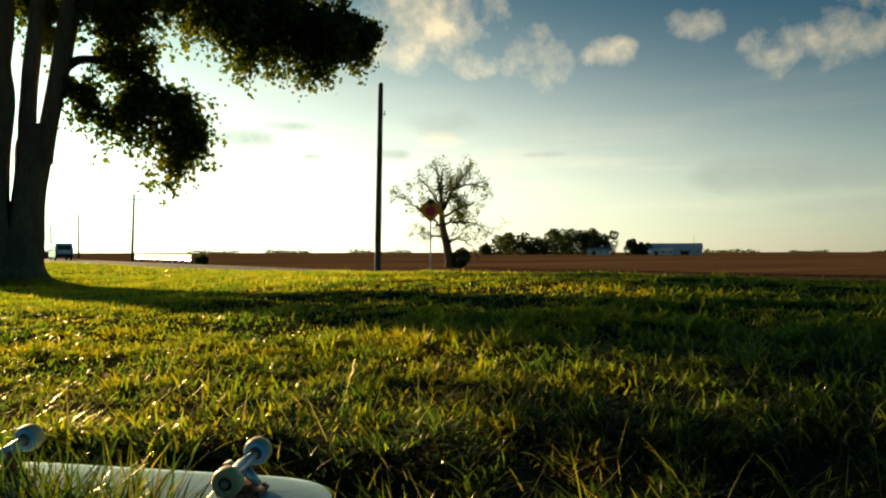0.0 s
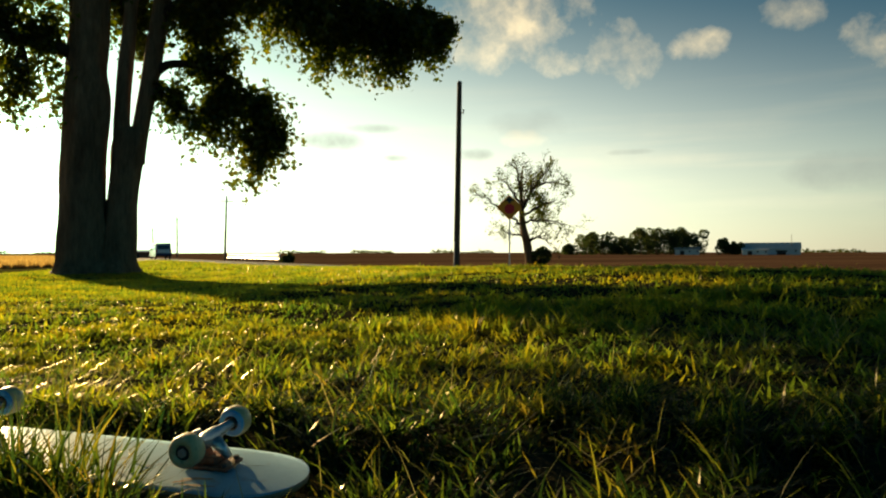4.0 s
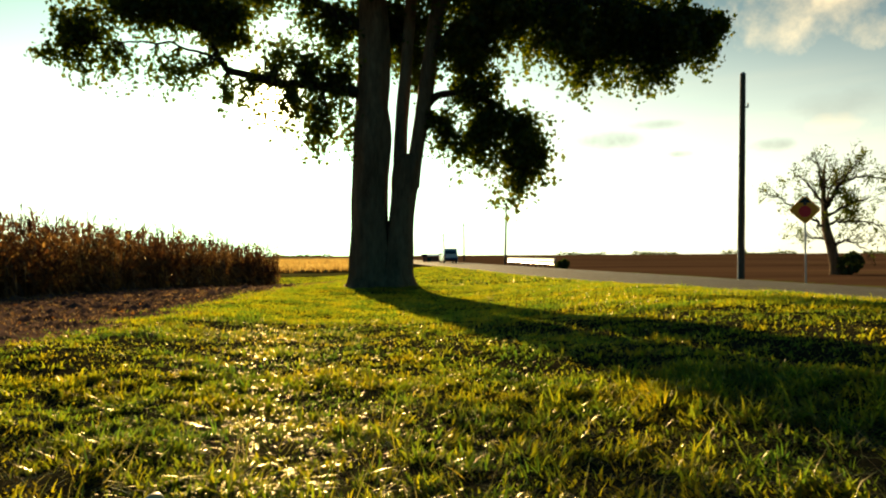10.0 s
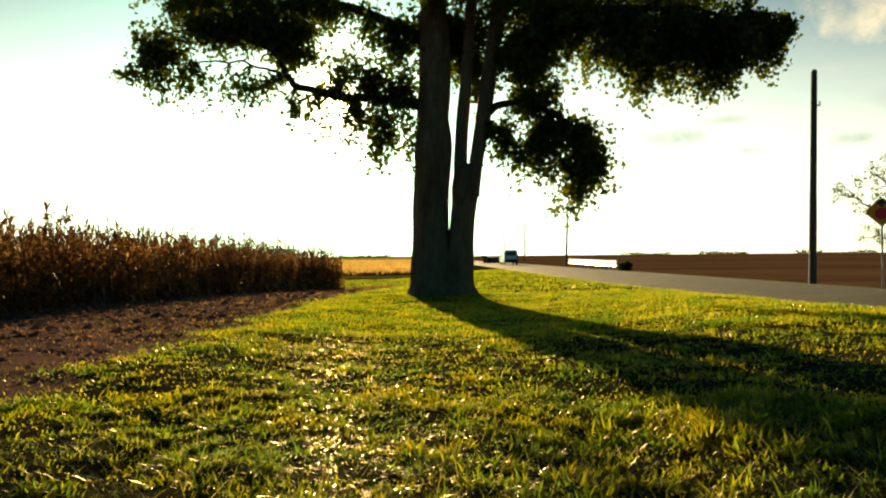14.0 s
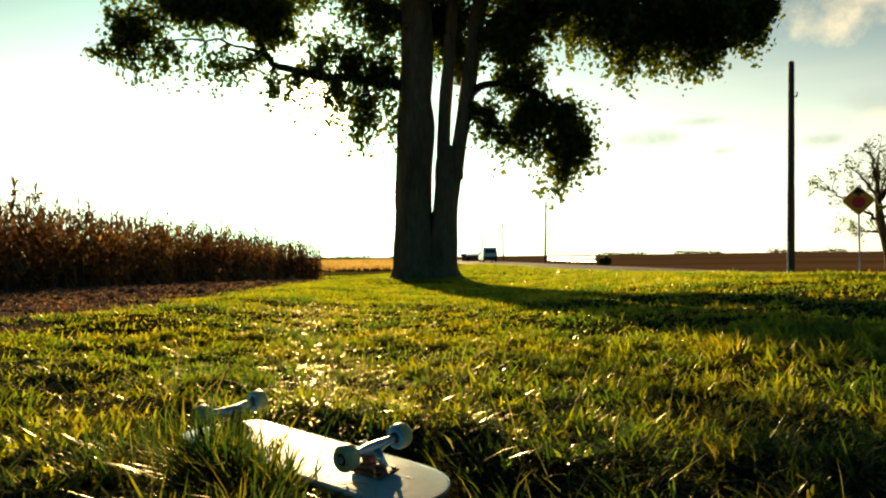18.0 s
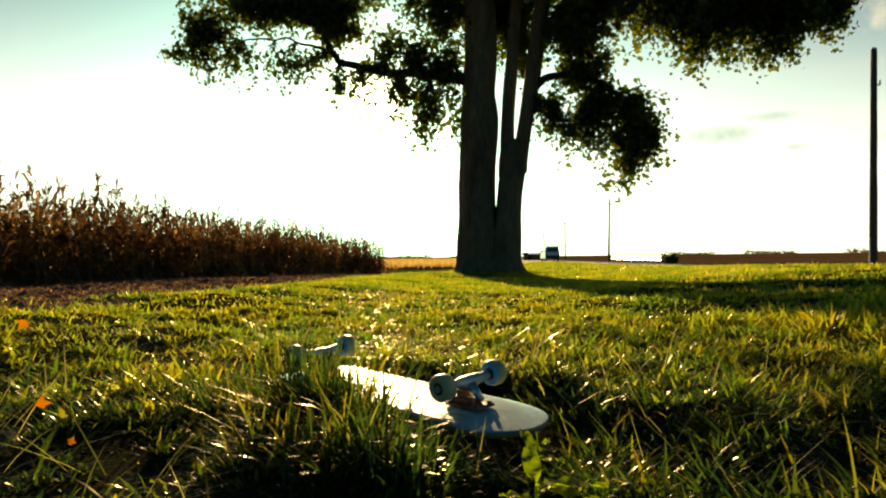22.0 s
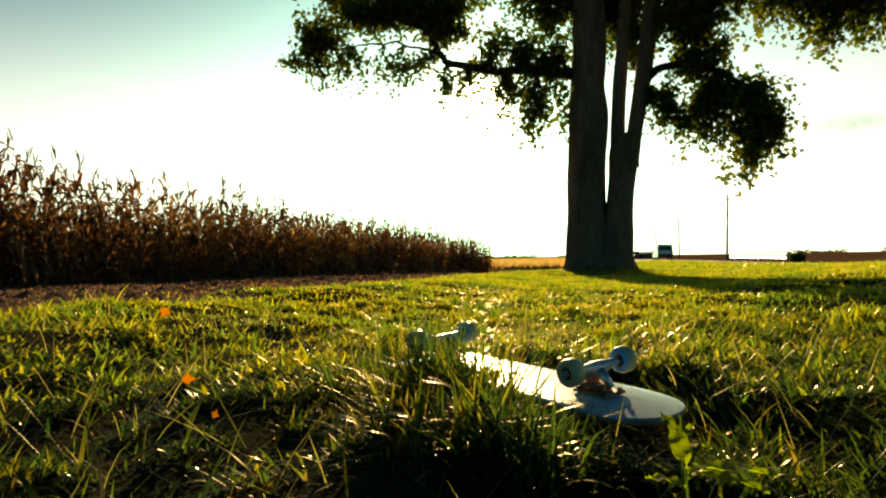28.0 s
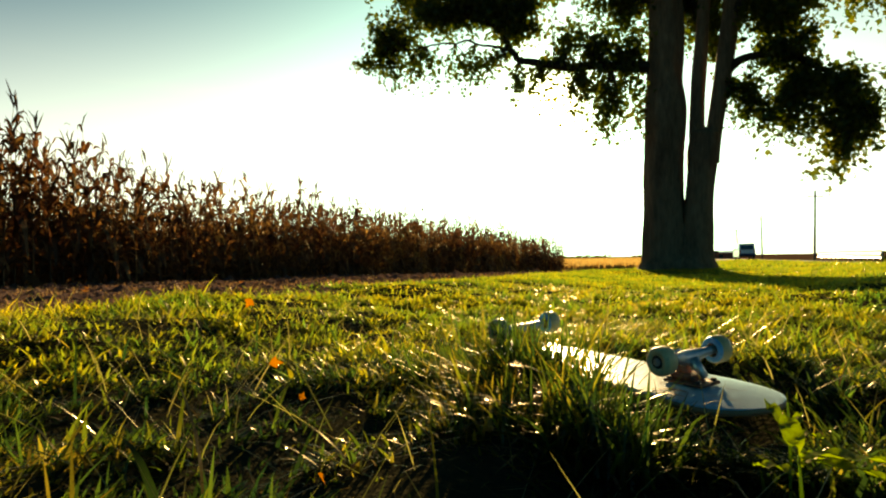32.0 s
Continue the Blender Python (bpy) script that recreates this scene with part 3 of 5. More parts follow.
    x, y = x[keep], y[keep]
    n = len(x)
    dead.append(blades(x, y, rng.uniform(0.06, 0.15, n), rng.uniform(0.0022, 0.0045, n), rng.uniform(0.1, 0.8, n), 3, rng, 2.6, None, rng.uniform(0.7, 1.5, n)))
    dead.append(blades(np.array([-0.38, -0.70]), np.array([0.74, 0.78]), np.array([0.15, 0.20]), np.array([0.008, 0.007]), np.array([1.7, 1.2]), 6, rng, 2.6, np.array([0.3, 2.6])))
    v, f = gather(dead)
    tagged(soup("dry_thatch", v, f, THATCH), "brown matted dead grass and pale dry stems", "thatch", kind="stuff")
    # the mown lawn farther off, and round behind
    for count, r0, r1, tall, wide, left, right in ((290000, 7.9, 17, 0.046, 0.016, -50, 70), (170000, 16, 50, 0.060, 0.036, -20, 50), (60000, 0.6, 8, 0.07, 0.016, 84, 292)):
        x, y = scatter(rng, count, r0, r1, left, right)
        clump = waves(x, y, 1.1, 23) * 0.5 + waves(x, y, 3.4, 24) * 0.5
        keep = (x > lawn_edge(x, y) - np.abs(rng.normal(0, 0.30, count))) & (x < road_x(y) - 4.3) & (y < 53) & (np.hypot(x + 0.2, y - 16.6) > 0.75)
        x, y, clump = x[keep], y[keep], clump[keep]
        n = len(x)
        h = tall * (0.8 + 0.4 * clump) * rng.lognormal(0, 0.3, n)
        mid.append(blades(x, y, np.clip(h, 0.012, 0.25), wide * rng.uniform(0.6, 1.5, n), rng.gamma(3.0, 0.45, n), 1, rng))
    v, f = gather(mid)
    tagged(soup("lawn_grass", v, f, GRASS), "mown green lawn with sunlit yellow-green blades", "grass", kind="stuff")


build_grass()


# ---- the ripe field beyond the lawn ----
RIPE = leafy("ripe_crop", [(0.20, 0.145, 0.07), (0.29, 0.22, 0.11), (0.38, 0.31, 0.16)], 0.6, 0.5, 0.02, 0.05, (0.62, 0.55, 0.36))


def build_crop():
    rng = np.random.default_rng(15)
    y = 58 + 190 * rng.uniform(0, 1, 30000) ** 1.7
    x = rng.uniform(-0.55, 0.06, 30000) * y
    keep = x < road_x(y) - 9
    x, y = x[keep], y[keep]
    v, f = blades(x, y, rng.uniform(0.3, 0.6, len(x)), 0.12 + 0.0022 * y, rng.uniform(0.2, 1.2, len(x)), 1, rng)
    tagged(soup("ripe_crop", v, f, RIPE), "low golden ripe crop glowing against the sun", "crop", kind="stuff")


build_crop()


# ---- the big maple ----
def leaf_mesh(place, size, rng, droop=0.5, lobes=True):
    """Corners and triangles of maple leaves at the places, hanging every way."""
    n = len(place)
    if lobes:
        shape = np.array([(0, -0.5), (0.28, -0.32), (0.55, 0.02), (0.24, 0.14), (0.0, 0.62), (-0.24, 0.14), (-0.55, 0.02), (-0.28, -0.32)])
    else:
        shape = np.array([(0, -0.5), (0.42, -0.1), (0.0, 0.6), (-0.42, -0.1)])
    k = len(shape)
    q = rng.normal(0, 1, (n, 3))
    q[:, 2] = np.abs(q[:, 2]) * 0.6 + 0.15
    nrm = q / np.linalg.norm(q, axis=1)[:, None]
    t = rng.normal(0, 1, (n, 3))
    t[:, 2] -= droop * 2
    t -= (t * nrm).sum(1)[:, None] * nrm
    t /= np.linalg.norm(t, axis=1)[:, None]
    b = np.cross(nrm, t)
    s = size[:, None, None]
    fold = (np.abs(shape[:, 0]) * 0.35)[None, :, None] * nrm[:, None]
    v = place[:, None] + s * (shape[None, :, :1] * b[:, None] + shape[None, :, 1:] * t[:, None] + fold)
    tris = [[0, i, i + 1] for i in range(1, k - 1)]
    if lobes:
        tris = [[0, 1, 3], [1, 2, 3], [0, 3, 4], [0, 4, 5], [0, 5, 7], [5, 6, 7]]
    f = (np.arange(n)[:, None, None] * k + np.array(tris)[None]).reshape(-1, 3)
    return v.reshape(-1, 3), f


def foliage(way, clumps, rng, twigs_per=34, leaves_per=24, leaf=0.13, twig_r=0.012, sag=0.25):
    """Twigs that leave the limb for each clump (centre, half sizes, fullness), and leaves along them."""
    twigs, places = [], []
    split = []
    for cx, cy, cz, rx, ry, rz, full in clumps:
        k = int(np.clip(round(5 * full), 1, 9))
        for _ in range(k):
            d = rng.normal(0, 1, 3)
            d = d / np.linalg.norm(d) * rng.uniform(0.1, 1) ** 0.4 * 0.72
            q = rng.uniform(0.55, 0.95)
            split.append((cx + d[0] * rx, cy + d[1] * ry, cz + d[2] * rz, rx * q, ry * q, rz * q, full / k * rng.uniform(0.6, 1.4)))
    for cx, cy, cz, rx, ry, rz, full in split:
        c = np.array([cx, cy, cz])
        root = way[np.argmin(np.linalg.norm(way[:, :3] - c, axis=1)), :3]
        for _ in range(max(2, int(twigs_per * full))):
            d = rng.normal(0, 1, 3)
            d = d / np.linalg.norm(d) * rng.uniform(0.15, 1.15) ** 0.65
            tip = c + d * (rx, ry, rz)
            bend = (root + tip) / 2 + rng.normal(0, 0.16, 3) * np.linalg.norm(tip - root) + (0, 0, 0.10 * np.linalg.norm(tip - root))
            start = root + (tip - root) * 0.02
            s = np.linspace(0, 1, 6)[:, None]
            line = (1 - s) ** 2 * start + 2 * s * (1 - s) * bend + s * s * tip
            line[:, 2] -= sag * (s[:, 0] ** 3) * rng.uniform(0, 1)
            twigs.append(tube(np.column_stack([line, twig_r * (1.1 - s[:, 0])]), 4))
            m = max(4, int(leaves_per * rng.uniform(0.5, 1.4)))
            u = rng.uniform(0.35, 1.05, m)[:, None]
            on = (1 - u) ** 2 * start + 2 * u * (1 - u) * bend + u * u * tip
            on[:, 2] -= sag * u[:, 0] ** 3 * 0.5
            places.append(on + rng.normal(0, 0.095, (m, 3)) - (0, 0, 0.05))
    p = np.vstack(places)
    return gather(twigs), leaf_mesh(p, leaf * rng.uniform(0.65, 1.35, len(p)), rng)


# limbs of the maple: x, depth, height and radius, from the trunk outwards
Y0 = 16.55
LEFT_STEM = [(-0.44, Y0, -0.15, 0.66), (-0.45, Y0, 0.15, 0.54), (-0.46, Y0, 0.55, 0.49), (-0.48, Y0, 1.6, 0.445), (-0.47, Y0, 2.6, 0.42), (-0.40, Y0, 3.65, 0.47),
             (-0.42, Y0, 4.4, 0.38), (-0.36, Y0, 5.2, 0.38), (-0.36, Y0, 6.0, 0.36), (-0.38, Y0, 7.2, 0.30), (-0.5, Y0 + 0.2, 9.0, 0.22), (-0.4, Y0 + 0.3, 11.0, 0.12), (-0.3, Y0, 12.8, 0.04)]
RIGHT_STEM = [(0.10, Y0 - 0.1, -0.15, 0.50), (0.14, Y0 - 0.1, 0.2, 0.42), (0.21, Y0 - 0.1, 0.8, 0.35), (0.30, Y0 - 0.1, 1.8, 0.295), (0.385, Y0 - 0.1, 2.6, 0.34), (0.44, Y0 - 0.1, 3.05, 0.31)]
INNER_STEM = [(0.30, Y0 - 0.05, 2.3, 0.20), (0.27, Y0 - 0.05, 3.15, 0.17), (0.33, Y0, 4.37, 0.165), (0.41, Y0 + 0.1, 5.3, 0.15), (0.58, Y0 + 0.2, 7.2, 0.14), (0.9, Y0 + 0.4, 9.4, 0.09), (1.1, Y0 + 0.6, 11.4, 0.03)]
OUTER_STEM = [(0.52, Y0 - 0.1, 2.4, 0.22), (0.63, Y0 - 0.1, 3.1, 0.17), (0.75, Y0 - 0.15, 3.8, 0.17), (0.87, Y0 - 0.2, 4.5, 0.185), (0.98, Y0 - 0.2, 5.3, 0.18), (1.26, Y0 - 0.2, 7.0, 0.17), (1.9, Y0 - 0.3, 9.0, 0.12), (2.6, Y0 - 0.4, 11.0, 0.04)]
LOW_LEFT = [(-0.6, Y0, 4.6, 0.15), (-1.4, Y0 - 0.2, 4.75, 0.12), (-2.7, Y0 - 0.4, 4.85, 0.10), (-3.5, Y0 - 0.5, 5.0, 0.085), (-3.85, Y0 - 0.5, 5.25, 0.08), (-4.1, Y0 - 0.5, 5.75, 0.07), (-4.75, Y0 - 0.5, 6.15, 0.055), (-5.6, Y0 - 0.5, 6.5, 0.04), (-7.2, Y0 - 0.5, 6.3, 0.015)]
THIN_LEFT = [(-3.9, Y0 - 0.5, 5.3, 0.04), (-4.6, Y0 - 0.6, 5.5, 0.03), (-5.4, Y0 - 0.6, 5.62, 0.025), (-6.4, Y0 - 0.6, 5.6, 0.018), (-7.6, Y0 - 0.6, 5.55, 0.008)]
HIGH_LEFT = [(-0.5, Y0, 6.2, 0.18), (-1.8, Y0 + 0.4, 7.0, 0.14), (-3.4, Y0 + 0.5, 7.6, 0.10), (-5.2, Y0 + 0.4, 7.8, 0.06), (-7.0, Y0 + 0.4, 7.6, 0.02)]
LOW_RIGHT = [(0.78, Y0 - 0.1, 4.2, 0.11), (1.3, Y0 - 0.4, 4.55, 0.09), (2.1, Y0 - 0.6, 4.5, 0.07), (2.9, Y0 - 0.7, 4.0, 0.045), (3.5, Y0 - 0.7, 3.3, 0.015)]
MID_RIGHT = [(1.05, Y0 - 0.2, 5.6, 0.14), (1.9, Y0 - 0.6, 6.3, 0.12), (3.4, Y0 - 1.0, 6.6, 0.09), (5.4, Y0 - 1.2, 6.5, 0.06), (6.8, Y0 - 1.2, 6.3, 0.04), (7.6, Y0 - 1.2, 6.2, 0.015)]
HIGH_RIGHT = [(1.3, Y0 - 0.2, 7.0, 0.15), (2.8, Y0 + 0.3, 8.0, 0.11), (4.8, Y0 + 0.6, 8.6, 0.07), (7.4, Y0 + 0.7, 8.7, 0.02)]
FRONT = [(0.2, Y0 - 0.2, 7.4, 0.14), (0.5, Y0 - 1.8, 8.2, 0.10), (0.9, Y0 - 3.8, 8.6, 0.06), (1.0, Y0 - 5.2, 8.4, 0.02)]
BACK = [(0.2, Y0 + 0.2, 6.2, 0.14), (0.0, Y0 + 1.8, 7.2, 0.10), (-0.2, Y0 + 3.6, 7.8, 0.06), (-0.3, Y0 + 5.0, 7.6, 0.02)]

# clumps of leaves: centre, half sizes, fullness
CLUMPS_LOW_LEFT = [(-5.9, Y0 - 0.5, 6.5, 0.8, 0.8, 0.55, 1.4), (-4.7, Y0 - 0.5, 6.75, 0.9, 0.8, 0.55, 1.3), (-3.7, Y0 - 0.4, 6.6, 0.8, 0.8, 0.5, 1.0), (-5.4, Y0 - 0.5, 6.6, 1.1, 0.9, 0.65, 1.3), (-4.05, Y0 - 0.5, 6.5, 0.9, 0.9, 0.65, 1.1), (-3.1, Y0 - 0.4, 6.1, 1.0, 0.8, 0.8, 1.0), (-2.2, Y0 - 0.3, 5.6, 0.8, 0.8, 0.6, 0.8),
                   (-2.97, Y0 - 0.4, 5.05, 0.7, 0.7, 0.3, 0.7), (-1.5, Y0 - 0.3, 5.05, 0.75, 0.8, 0.8, 1.3), (-1.5, Y0 - 0.3, 3.97, 0.65, 0.7, 0.5, 0.75), (-1.0, Y0 - 0.3, 3.5, 0.2, 0.3, 0.3, 0.2),
                   (-3.6, Y0 - 0.4, 4.3, 0.8, 0.7, 0.45, 0.5), (-2.5, Y0 - 0.4, 4.2, 0.7, 0.7, 0.45, 0.5), (-4.6, Y0 - 0.5, 4.9, 0.7, 0.6, 0.4, 0.4), (-1.6, Y0 - 0.3, 3.4, 0.5, 0.4, 0.45, 0.45)]
CLUMPS_THIN_LEFT = [(-7.0, Y0 - 0.6, 6.05, 1.0, 0.9, 0.8, 1.7), (-7.75, Y0 - 0.6, 5.5, 0.55, 0.5, 0.25, 0.35), (-4.99, Y0 - 0.6, 5.05, 0.9, 0.7, 0.6, 0.4), (-6.1, Y0 - 0.6, 5.05, 0.8, 0.5, 0.5, 0.35), (-7.1, Y0 - 0.6, 5.2, 0.6, 0.5, 0.4, 0.3)]
CLUMPS_HIGH_LEFT = [(-5.3, Y0 + 0.2, 7.0, 1.1, 0.9, 0.5, 1.1), (-3.9, Y0 + 0.2, 7.1, 1.1, 0.9, 0.5, 1.1), (-1.5, Y0 + 0.3, 6.3, 0.85, 0.9, 0.8, 1.3), (-2.8, Y0 + 0.4, 7.2, 1.4, 1.2, 0.6, 1.2), (-4.8, Y0 + 0.4, 7.7, 1.6, 1.3, 0.8, 1.3), (-6.6, Y0 + 0.4, 7.4, 1.2, 1.2, 0.7, 1.2)]
CLUMPS_LOW_RIGHT = [(1.7, Y0 - 0.5, 3.3, 0.55, 0.5, 0.55, 0.6), (2.2, Y0 - 0.6, 3.05, 0.5, 0.5, 0.5, 0.5), (3.3, Y0 - 0.7, 3.75, 0.55, 0.5, 0.45, 0.45), (2.1, Y0 - 0.6, 4.45, 0.95, 0.8, 0.75, 1.0), (2.0, Y0 - 0.6, 3.65, 0.6, 0.6, 0.55, 0.6), (2.8, Y0 - 0.7, 3.6, 1.0, 0.8, 0.9, 1.05), (2.65, Y0 - 0.7, 2.65, 0.85, 0.7, 0.65, 0.8), (2.75, Y0 - 0.7, 2.2, 0.55, 0.5, 0.35, 0.4), (3.35, Y0 - 0.7, 3.1, 0.7, 0.6, 0.6, 0.7), (1.4, Y0 - 0.5, 3.8, 0.45, 0.4, 0.55, 0.4), (1.75, Y0 - 0.5, 4.6, 0.6, 0.6, 0.6, 0.6)]
CLUMPS_MID_RIGHT = [(5.5, Y0 - 1.1, 4.6, 0.4, 0.4, 0.4, 0.3), (4.3, Y0 - 1.0, 4.7, 0.4, 0.4, 0.35, 0.28), (7.2, Y0 - 1.2, 5.3, 0.5, 0.4, 0.4, 0.5), (6.4, Y0 - 1.1, 5.0, 0.45, 0.4, 0.4, 0.4), (2.15, Y0 - 0.8, 6.2, 1.2, 1.1, 1.0, 2.4), (3.9, Y0 - 1.0, 6.0, 1.4, 1.2, 1.0, 2.9), (5.5, Y0 - 1.1, 5.65, 1.25, 1.1, 0.85, 2.6), (6.7, Y0 - 1.1, 5.9, 1.0, 0.9, 0.9, 1.9), (7.6, Y0 - 1.2, 6.2, 0.5, 0.5, 0.35, 0.5), (4.5, Y0 - 1.0, 5.0, 0.8, 0.7, 0.45, 0.6), (5.9, Y0 - 1.1, 4.95, 0.7, 0.6, 0.35, 0.35), (1.85, Y0 - 0.6, 5.3, 0.8, 0.8, 0.65, 1.1)]
CLUMPS_HIGH_RIGHT = [(3.2, Y0 - 0.2, 6.9, 1.6, 1.0, 0.6, 1.5), (5.4, Y0 - 0.2, 6.8, 1.5, 1.0, 0.6, 1.4), (2.4, Y0 + 0.3, 7.3, 1.7, 1.3, 1.0, 1.7), (4.6, Y0 + 0.6, 7.7, 1.8, 1.4, 1.0, 1.7), (6.6, Y0 + 0.7, 7.5, 1.4, 1.2, 0.9, 1.4)]
CLUMPS_FRONT = [(0.2, Y0 - 1.0, 7.3, 1.6, 0.7, 0.7, 1.5), (0.6, Y0 - 2.2, 8.0, 1.7, 1.4, 0.9, 1.3), (1.0, Y0 - 4.2, 8.6, 1.5, 1.3, 0.9, 1.1)]
CLUMPS_BACK = [(0.3, Y0 + 0.8, 6.7, 1.3, 0.7, 0.9, 1.6), (-0.9, Y0 + 0.7, 6.6, 0.8, 0.6, 0.8, 1.0), (0.5, Y0 + 0.8, 5.3, 0.7, 0.5, 0.6, 0.5), (-0.2, Y0 + 3.0, 7.0, 2.0, 1.4, 1.0, 1.2), (0.6, Y0 + 1.6, 6.0, 1.2, 1.0, 0.7, 0.8)]
CLUMPS_TOP = [(-3.4, Y0, 9.6, 2.4, 2.4, 1.5, 1.6), (2.8, Y0, 10.2, 2.6, 2.4, 1.5, 1.6), (-0.4, Y0 + 0.3, 12.2, 2.4, 2.4, 1.4, 1.6), (0.2, Y0 - 0.5, 9.6, 2.0, 2.4, 1.3, 1.4), (-1.2, Y0 + 2.4, 10.0, 2.0, 1.8, 1.4, 1.2)]


def build_maple():
    rng = np.random.default_rng(5)
    maple = thing("maple_tree", Matrix.Identity(4), "old maple with forked trunk and dark backlit leaves on the lawn", "tree")
    for name, way, sides in (("trunk", LEFT_STEM, 28), ("trunk", RIGHT_STEM, 24), ("trunk", INNER_STEM, 16), ("trunk", OUTER_STEM, 16)):
        v, f = tube(smoothed(way, 8), sides, 0.16, seed=way[0][0] * 7)
        # roots spread where the trunk meets the ground
        ang = np.arctan2(v[:, 1] - Y0, v[:, 0] + 0.2)
        flare = np.clip(0.35 - v[:, 2], 0, 0.5) ** 2 * 0.9 * (1 + 0.6 * np.sin(ang * 5 + 1))
        v[:, 0] += np.cos(ang) * flare
        v[:, 1] += np.sin(ang) * flare
        soup(name, v, f, BARK, maple, smooth=True)
    top = smoothed(LEFT_STEM, 8)
    for way, clumps, per in ((LOW_LEFT, CLUMPS_LOW_LEFT, 9), (THIN_LEFT, CLUMPS_THIN_LEFT, 9), (HIGH_LEFT, CLUMPS_HIGH_LEFT, 12), (LOW_RIGHT, CLUMPS_LOW_RIGHT, 12),
                             (MID_RIGHT, CLUMPS_MID_RIGHT, 17), (HIGH_RIGHT, CLUMPS_HIGH_RIGHT, 17), (FRONT, CLUMPS_FRONT, 16), (BACK, CLUMPS_BACK, 14), (None, CLUMPS_TOP, 26)):
        line = top[60:] if way is None else smoothed(way, 6)
        if way is not None:
            wander = np.column_stack([np.convolve(rng.normal(0, 0.05, len(line) + 2), [0.3, 0.4, 0.3], "valid") for _ in range(3)])
            line[1:, :3] += wander[1:]
            soup("limb", *tube(line, 8, 0.1), TWIG, maple, smooth=True)
        big = way is None
        twigs, leaves = foliage(line, clumps, rng, 46 if big else 60, per if big else int(per * 1.6), 0.21 if big else 0.108)
        tagged(soup("twig_mass", *twigs, TWIG, maple), kind="stuff")
        tagged(soup("crown", *leaves, MAPLE, maple), "dense dark green lobed leaves", kind="stuff")


build_maple()


# ---- corn ----
def corn_plant(rng):
    """Corners and triangles of one dry corn stalk with hanging leaves, an ear and a tassel, about two metres tall."""
    tall = rng.uniform(1.75, 2.1)
    lean = rng.normal(0, 0.05, 2)
    s = np.linspace(0, 1, 5)[:, None]
    stem = np.column_stack([lean[0] * s[:, 0] ** 2 * tall, lean[1] * s[:, 0] ** 2 * tall, s[:, 0] * tall, 0.013 * (1.15 - s[:, 0])])
    bits = [tube(stem, 4)]
    for k in range(rng.integers(20, 26)):
        q = rng.uniform(0.04, 1.0)
        h = tall * q * 0.98
        a = rng.uniform(0, 2 * np.pi)
        long, wide = rng.uniform(0.25, 0.62) * (1.2 - 0.72 * q), rng.uniform(0.014, 0.034) * (1.5 - 0.7 * q)
        u = np.linspace(0, 1, 5)
        rise = rng.uniform(0.1, 0.75) + 0.5 * q * q
        out, up = long * (u - 0.25 * u ** 3), long * (rise * 2.2 * u - (1.0 + rise * 1.4) * u ** 2 * rng.uniform(0.5, 1.1))
        w = wide * np.sin(np.pi * np.clip(u * 0.85 + 0.15, 0, 1)) + 0.004
        tw = a + np.pi / 2 + rng.normal(0, 0.5) * u
        at = np.column_stack([lean[0] * (h / tall) ** 2 * tall + np.cos(a) * out, lean[1] * (h / tall) ** 2 * tall + np.sin(a) * out, h + up])
        side = np.column_stack([np.cos(tw) * w, np.sin(tw) * w, rng.normal(0, 0.4) * w])
        v = np.stack([at + side, at - side], 1).reshape(-1, 3)
        v[:, 2] = np.maximum(v[:, 2], 0.02)
        f = [[2 * i, 2 * i + 1, 2 * i + 3] for i in range(4)] + [[2 * i, 2 * i + 3, 2 * i + 2] for i in range(4)]
        bits.append((v, f))
    for k in range(rng.integers(1, 4)):
        a, l = rng.uniform(0, 2 * np.pi), rng.uniform(0.14, 0.30) * (1.7 if rng.uniform() < 0.12 else 1.0)
        q = np.array([lean[0] * tall, lean[1] * tall, tall - 0.02])
        e = q + (np.cos(a) * l * 0.32, np.sin(a) * l * 0.32, l * rng.uniform(0.6, 1.0))
        bits.append(tube(np.array([[*q, 0.008], [*((q + e) / 2 + (rng.normal(0, 0.02), 0, 0.03)), 0.010], [*e, 0.003]]), 3))
    if rng.uniform() < 0.7:
        a, h = rng.uniform(0, 2 * np.pi), rng.uniform(0.8, 1.1)
        q = np.array([np.cos(a) * 0.02, np.sin(a) * 0.02, h])
        e = q + (np.cos(a) * 0.10, np.sin(a) * 0.10, 0.14)
        bits.append(tube(np.array([[*q, 0.015], [*((q + e) / 2), 0.028], [*e, 0.008]]), 5))
    return gather(bits)


def corn_edge(y):
    return -7.6 + 0.035 * (y - 6)


def build_corn():
    rng = np.random.default_rng(9)
    kinds = [corn_plant(rng) for _ in range(26)]
    bits = []
    for row in range(15):
        gap = 0.14 if row < 5 else 0.24 if row < 9 else 0.34
        for y in np.arange(-9.0, 38.5, gap):
            if rng.uniform() < 0.06:
                continue
            py = y + rng.normal(0, 0.04)
            px = corn_edge(py) - 0.72 * row + rng.normal(0, 0.06)
            v, f = kinds[rng.integers(len(kinds))]
            a, sc = rng.uniform(0, 2 * np.pi), rng.uniform(0.80, 1.02) * (1.20 - 0.30 * float(step(4, 10.5, y)) + 0.13 * float(step(15, 27, y)))
            c, s = np.cos(a) * sc, np.sin(a) * sc
            w = np.column_stack([v[:, 0] * c - v[:, 1] * s, v[:, 0] * s + v[:, 1] * c, v[:, 2] * sc])
            bits.append((w + (px, py, float(height(px, py)) - 0.02), f))
    v, f = gather(bits)
    tagged(soup("corn_field", v, f, CORN), "tall dry brown corn stalks in rows beside the lawn", "corn", kind="stuff")


build_corn()


